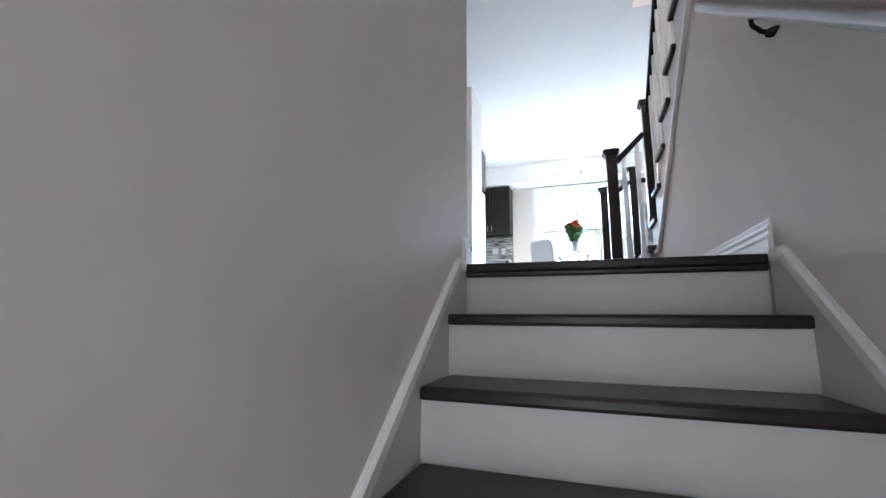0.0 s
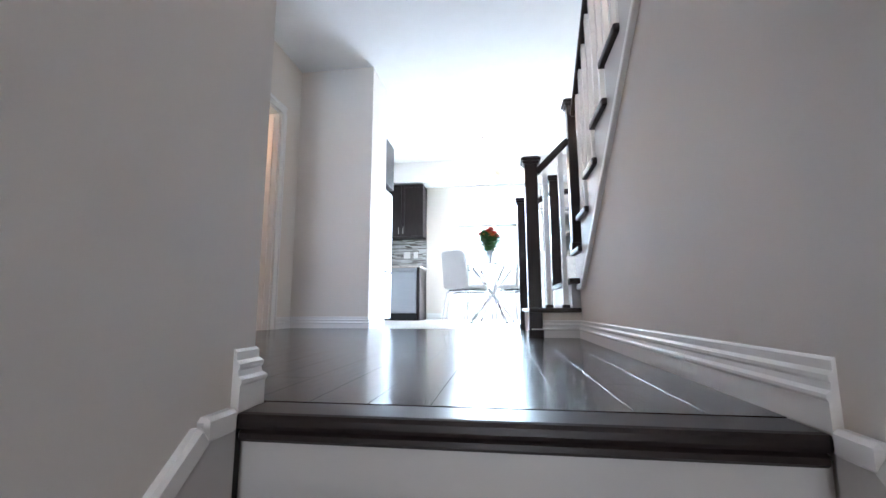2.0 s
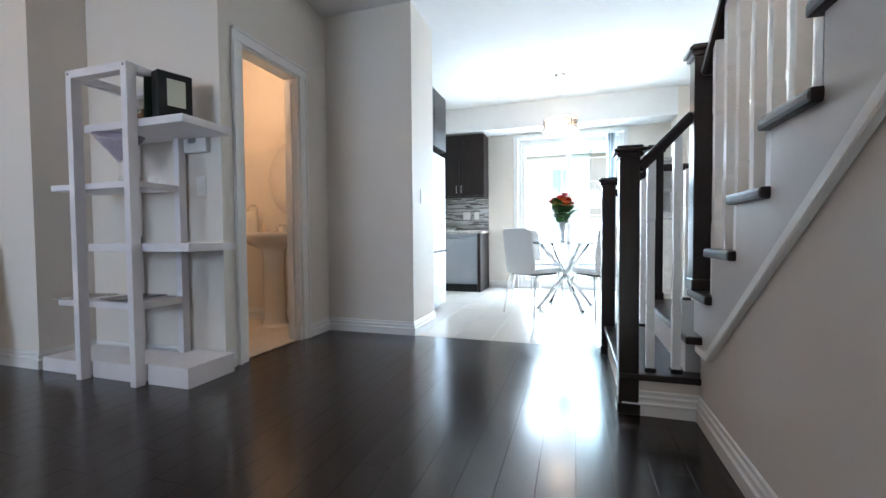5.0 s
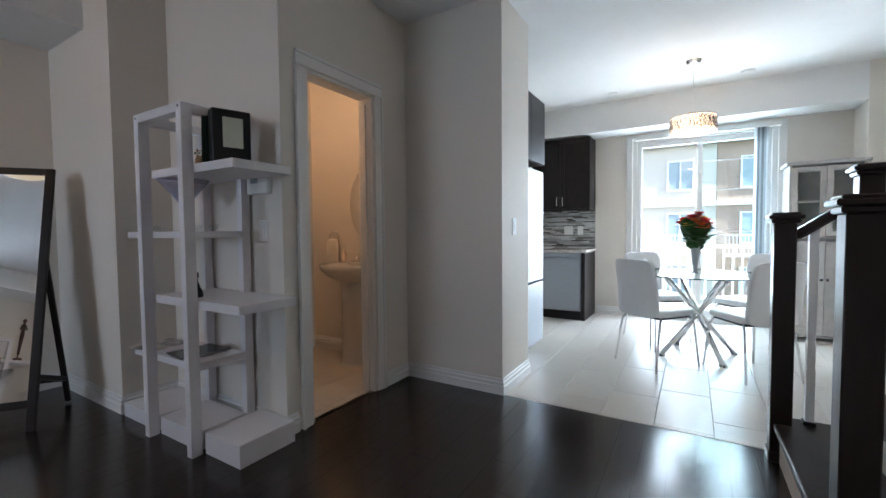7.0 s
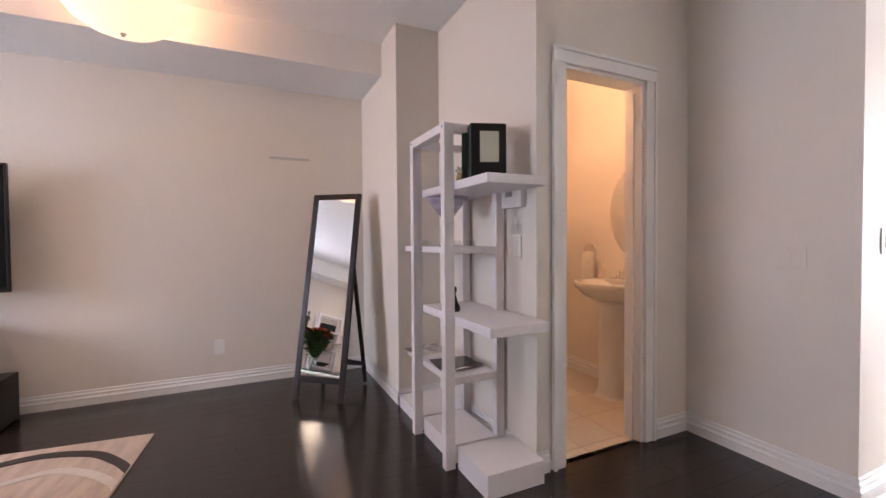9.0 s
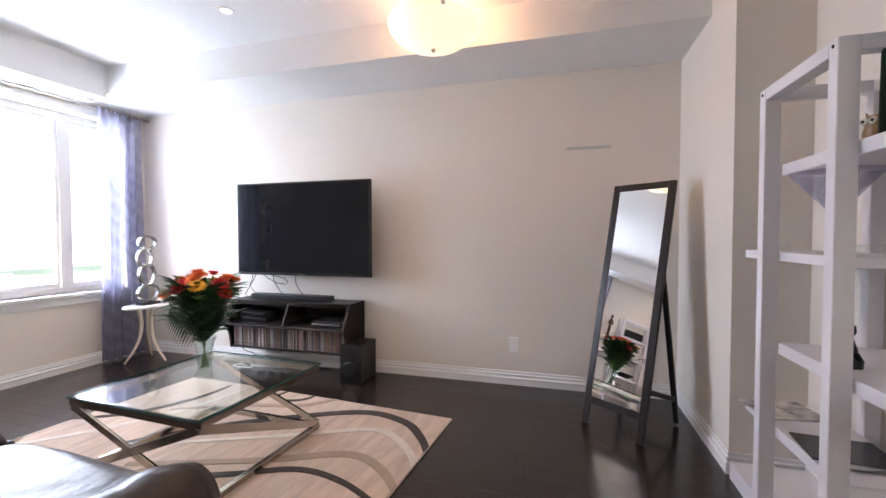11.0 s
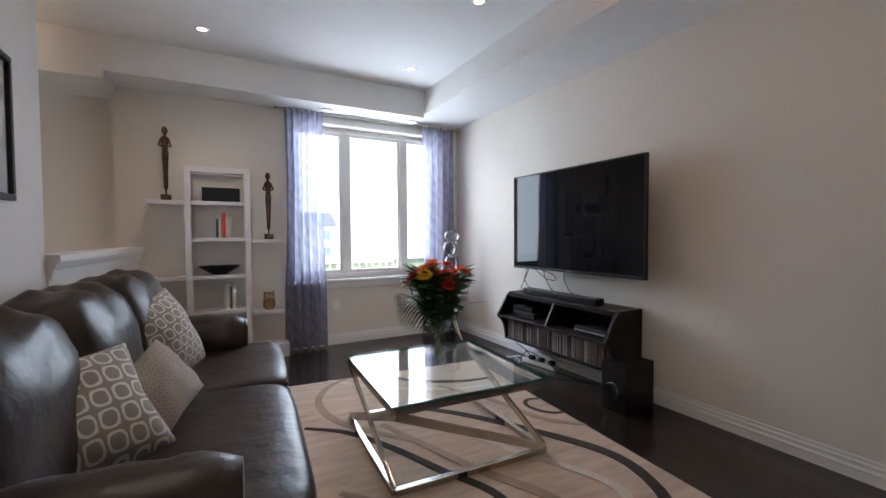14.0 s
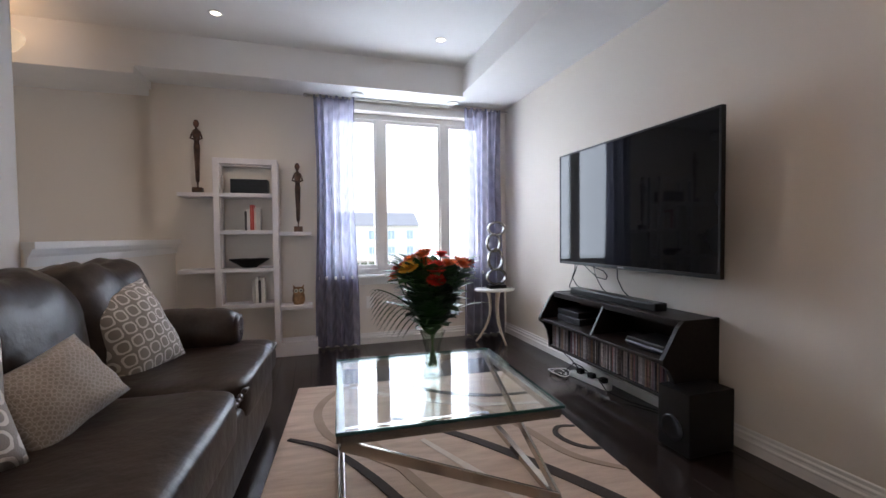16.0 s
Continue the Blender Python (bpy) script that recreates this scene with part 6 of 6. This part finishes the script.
# hutch
hu = thing("hutch", (0.80, 7.60, 0.0), "limed grey wooden hutch with glazed upper doors", "hutch")
part("body", boxes((0, 0.57, 0.32, 0.34, 0.0, 1.76), (0, 0.02, 0.0, 0.32, 0.0, 1.76), (0.55, 0.57, 0.0, 0.32, 0.0, 1.76), (0.02, 0.55, 0.0, 0.32, 0.03, 0.05), (0.02, 0.55, 0.0, 0.32, 1.02, 1.04)), M_GREYPAINT, hu)
part("cornice", box(bmesh.new(), -0.03, 0.60, -0.03, 0.34, 1.7605, 1.80, 0.008), M_GREYPAINT, hu)
for x0, x1 in ((0.022, 0.283), (0.287, 0.548)):
    part("lower_door", boxes((x0, x0 + 0.05, -0.018, -0.001, 0.06, 1.0), (x1 - 0.05, x1, -0.018, -0.001, 0.06, 1.0), (x0 + 0.05, x1 - 0.05, -0.018, -0.001, 0.06, 0.12), (x0 + 0.05, x1 - 0.05, -0.018, -0.001, 0.94, 1.0),
                             (x0 + 0.05, x1 - 0.05, -0.010, -0.001, 0.12, 0.94)), M_GREYPAINT, hu)
    d = part("glazed_door", boxes((x0, x0 + 0.045, -0.018, -0.001, 1.05, 1.74), (x1 - 0.045, x1, -0.018, -0.001, 1.05, 1.74), (x0 + 0.045, x1 - 0.045, -0.018, -0.001, 1.05, 1.10), (x0 + 0.045, x1 - 0.045, -0.018, -0.001, 1.69, 1.74),
                                  (x0 + 0.045, x1 - 0.045, -0.016, -0.004, 1.39, 1.405)), M_GREYPAINT, hu)
    part("pane", one(x0 + 0.045, x1 - 0.045, -0.008, -0.005, 1.10, 1.69), M_GLASS, d)
    part("knob", lathe(bmesh.new(), [(0.012, 0), (0.014, 0.012), (0, 0.02)], 12), M_BLACK, hu).matrix_local = pose(0.262 if x0 < 0.1 else 0.308, -0.018, 0.62, 90)
part("inner_shelf", one(0.02, 0.55, 0.01, 0.32, 1.39, 1.405), M_GREYPAINT, hu)

# pendant
pn = thing("pendant_lamp", (-0.045, 6.76, CEIL), "drum pendant of woven wire and glass beads", "pendant lamp")
part("canopy", lathe(bmesh.new(), [(0, 0), (0.065, 0), (0.06, -0.025), (0, -0.03)], 24), M_CHROME, pn, smooth=True)
part("cord", tube(bmesh.new(), [(0, 0, -0.03), (0, 0, -0.53)], 0.003, 6), M_PLASTIC, pn)
M_DRUM = mat("warm_translucent_liner", (0.85, 0.62, 0.42), 0.7, vary=0.3, scale=34, bump=0.3, emit=(1.0, 0.66, 0.40), emit_power=0.6)
sh = part("liner", lathe(bmesh.new(), [(0.185, -0.53), (0.185, -0.67)], 40), M_DRUM, pn, smooth=True)
wire = bmesh.new()
rnd = random.Random(4)
for i in range(60):
    a = rnd.uniform(0, 2 * math.pi)
    pts = []
    for k in range(8):
        a += rnd.uniform(0.05, 0.16)
        pts.append((0.194 * math.cos(a), 0.194 * math.sin(a), rnd.uniform(-0.665, -0.535)))
    tube(wire, pts, 0.0022, 4)
part("wire_weave", wire, M_SILVER, pn)
for z in (-0.53, -0.67):
    part("rim", tube(bmesh.new(), [(0.195 * math.cos(t), 0.195 * math.sin(t), z) for t in [2 * math.pi * k / 40 for k in range(41)]], 0.004, 6, caps=False), M_SILVER, pn, smooth=True)
for k in range(3):
    a = 2 * math.pi * k / 3
    part("spoke", tube(bmesh.new(), [(0, 0, -0.53), (0.194 * math.cos(a), 0.194 * math.sin(a), -0.535)], 0.003, 6), M_CHROME, pn)


# ---- outside ----
structure("ground", one(-120, 120, -140, 160, -3.3, -3.2), M_GROUND)
# pale strip added to bounce light outside; the real ground is unknown
structure("pale_ground_fill", boxes((-60, 60, -8.9, -2.4, -3.195, -3.16)), mat("pale_bounce_ground", (0.42, 0.40, 0.37), 0.9, bump=0.2))
structure("road", boxes((-60, 60, -16, -9, -3.19, -3.17), (-60, 60, 18, 24, -3.19, -3.17)), mat("asphalt", (0.06, 0.06, 0.06), 0.9, bump=0.2))
structure("outer_walls", boxes((-4.45, -4.25, -2.3, 8.45, -3.2, 5.4), (1.95, 2.1, -2.3, 8.45, -3.2, 5.4)), M_BRICK)
structure("roof_cover", boxes((-4.45, 2.1, -2.3, 8.45, 5.4, 5.6)), M_ROOF)


def haze(name, strength):
    """Emission for the glowing sheets that stand in for bright hazy sky behind the far houses."""
    m = bpy.data.materials.new(name)
    m.use_nodes = True
    t = m.node_tree
    t.nodes.clear()
    e = node(t, "ShaderNodeEmission", Color=(0.86, 0.94, 1.0, 1), Strength=strength)
    o = t.nodes.new("ShaderNodeOutputMaterial")
    t.links.new(e.outputs[0], o.inputs[0])
    return m


structure("backdrop", boxes((-90, 90, 72, 72.2, -3.2, 60)), haze("bright_haze_north", 2.0))
structure("backdrop", boxes((-90, 90, -70.2, -70, -3.2, 60)), haze("bright_haze_south", 0.7))


def townhouse(x, y, face, w, wallmat, label):
    """A narrow three-storey house; face is +1 when its front looks towards +y."""
    h = thing("house", (x, y, -3.17), label, "house", "houses across the street", rz=0 if face < 0 else 180)
    H_ = 8.6
    part("wall", boxes((-w / 2, w / 2, 0.0, 8.0, 0, H_)), wallmat, h)
    part("roof", prism(bmesh.new(), [(-0.4, H_), (8.4, H_), (4.0, H_ + 2.4)], "x", -w / 2 - 0.15, w / 2 + 0.15), M_ROOF, h)
    part("cornice", one(-w / 2, w / 2, -0.14, -0.001, 5.5, 5.75), M_TRIM, h)
    for z in (0.9, 3.6, 6.3):
        for xx in (-w / 4, w / 4):
            fr2 = part("window", boxes((xx - 0.62, xx + 0.62, -0.07, -0.001, z, z + 0.08), (xx - 0.62, xx + 0.62, -0.07, -0.001, z + 1.5, z + 1.58), (xx - 0.62, xx - 0.54, -0.07, -0.001, z + 0.08, z + 1.5),
                                       (xx + 0.54, xx + 0.62, -0.07, -0.001, z + 0.08, z + 1.5), (xx - 0.03, xx + 0.03, -0.06, -0.001, z + 0.08, z + 1.5)), M_TRIM, h)
            part("pane", one(xx - 0.54, xx + 0.54, -0.03, -0.002, z + 0.08, z + 1.5), M_DARKGLASS, fr2)
    part("balcony", boxes((-w / 2 + 0.3, w / 2 - 0.3, -1.1, -0.15, 3.0, 3.12)), M_TRIM, h)
    rail_ = boxes((-w / 2 + 0.3, w / 2 - 0.3, -1.1, -1.05, 4.0, 4.06))
    for i in range(int((w - 0.6) / 0.15)):
        xx = -w / 2 + 0.32 + i * 0.15
        box(rail_, xx, xx + 0.03, -1.09, -1.06, 3.12, 4.0)
    part("railing", rail_, M_TRIM, h)
    return h


h1 = townhouse(-8.5, 27, -1, 6.28, M_BRICK, "red brick three-storey townhouse with balconies")
h2 = townhouse(-2.2, 27, -1, 6.28, M_STUCCO, "pale stucco three-storey townhouse with balconies")
copy_thing(h1, pose(4.1, 27, -3.17))
copy_thing(h2, pose(10.4, 27, -3.17))
for i, hh in enumerate((h2, h2, h2, h2, h2)):
    copy_thing(hh, pose(-16 + i * 6.3, -66, -5.8, 0, 0, 180))


def railing(name, x0, x1, y, z0, h, label, material=M_TRIM):
    r = thing(name, (0, 0, 0), label, "railing")
    part("top_rail", one(x0, x1, y - 0.03, y + 0.03, z0 + h - 0.05, z0 + h, 0.004), material, r)
    part("bottom_rail", one(x0, x1, y - 0.02, y + 0.02, z0 + 0.08, z0 + 0.12), material, r)
    n = int((x1 - x0) / 0.12)
    for i in range(n + 1):
        xx = x0 + (x1 - x0 - 0.03) * i / n
        part("picket", one(xx, xx + 0.025, y - 0.0125, y + 0.0125, z0 + 0.12, z0 + h - 0.05), material, r)


structure("deck", boxes((-1.9, 1.6, 8.26, 10.0, -0.14, -0.06)), M_STUCCO)
railing("deck_railing", -1.9, 1.6, 9.95, -0.06, 0.95, "white picket deck railing outside the patio door")
structure("porch_roof", boxes((-4.2, -1.6, -4.2, -2.0, -0.6, -0.5)), M_ROOF)
railing("porch_railing", -4.2, -1.6, -4.15, -0.5, 1.25, "white picket porch railing beyond the window")


# ---- floor pieces, last ----
def pieces(parent_name, name, rects, material, z1, thick, bevel=0.0012):
    par = new(parent_name)
    tagged(par, kind="structure")
    cache = {}
    for x0, x1, y0, y1 in rects:
        key = (round(x1 - x0, 4), round(y1 - y0, 4))
        if key not in cache:
            bm = bmesh.new()
            w, l = key
            b = bevel
            lo = [bm.verts.new(p) for p in ((0, 0, -thick), (w, 0, -thick), (w, l, -thick), (0, l, -thick))]
            mi = [bm.verts.new(p) for p in ((0, 0, -b), (w, 0, -b), (w, l, -b), (0, l, -b))]
            hi = [bm.verts.new(p) for p in ((b, b, 0), (w - b, b, 0), (w - b, l - b, 0), (b, l - b, 0))]
            bm.faces.new(hi)
            for a, c in ((lo, mi), (mi, hi)):
                for i in range(4):
                    bm.faces.new((a[i], a[(i + 1) % 4], c[(i + 1) % 4], c[i]))
            me = bpy.data.meshes.new(name)
            bm.normal_update()
            bm.to_mesh(me)
            bm.free()
            me.materials.append(material)
            cache[key] = me
        ob = new(name, cache[key])
        ob.location = (x0, y0, z1)
        ob.parent = par
    return par


PW = 0.1245
rnd = random.Random(2)
rows = []
edges = [0.645 - 0.018 - PW * i for i in range(0, 39)]
for i, xr in enumerate(edges):
    xl = xr - PW
    if xr < -4.07:
        break
    xl = max(xl, -4.07)
    xm = (xl + xr) / 2
    if xm < -3.09:
        y0, y1 = -1.76, 3.31
    elif xm < -1.94:
        y0, y1 = -1.76, 3.64
    elif xm < -0.72:
        y0, y1 = -1.76, 4.777
    elif xm < -0.35:
        y0, y1 = 1.66, 4.777
    else:
        y0, y1 = 1.7005, 4.777
    y = y0 - rnd.uniform(0.0, 1.1)
    while y < y1:
        L = rnd.choice((1.0, 1.2, 1.2, 1.45))
        a, b = max(y, y0), min(y + L, y1)
        if b - a > 0.03:
            rows.append((xl + 0.0003, xr - 0.0003, a + 0.0003, b - 0.0003))
        y += L
pieces("wood_floor", "plank", rows, M_PLANK, 0.0, 0.012, 0.0007)
rows = []
k = 0
x = 0.085 - 0.295 * 7
while x < 1.6:
    off = (5.42, 5.61, 5.24)[k % 3]
    y = off - 0.6 * 2
    while y < 8.05:
        a, b = max(y, 4.785), min(y + 0.6, 8.05)
        xa, xb = max(x, -1.94), min(x + 0.295, 1.60)
        if b - a > 0.03 and xb - xa > 0.03:
            rows.append((xa + 0.0015, xb - 0.0015, a + 0.0015, b - 0.0015))
        y += 0.6
    x += 0.295
    k += 1
pieces("tile_floor", "floor_tile", rows, M_TILE, 0.0, 0.006)
rows = []
for i in range(5):
    for j in range(5):
        xa, ya = -3.25 + i * 0.3, 3.74 + j * 0.3
        xb, yb = min(xa + 0.3, -1.945), min(ya + 0.3, 5.01)
        if ya < 5.0 and xb - xa > 0.03:
            rows.append((xa + 0.0015, xb - 0.0015, ya + 0.0015, yb - 0.0015))
pieces("washroom_floor", "floor_tile", rows, M_BTILE, 0.0, 0.006)
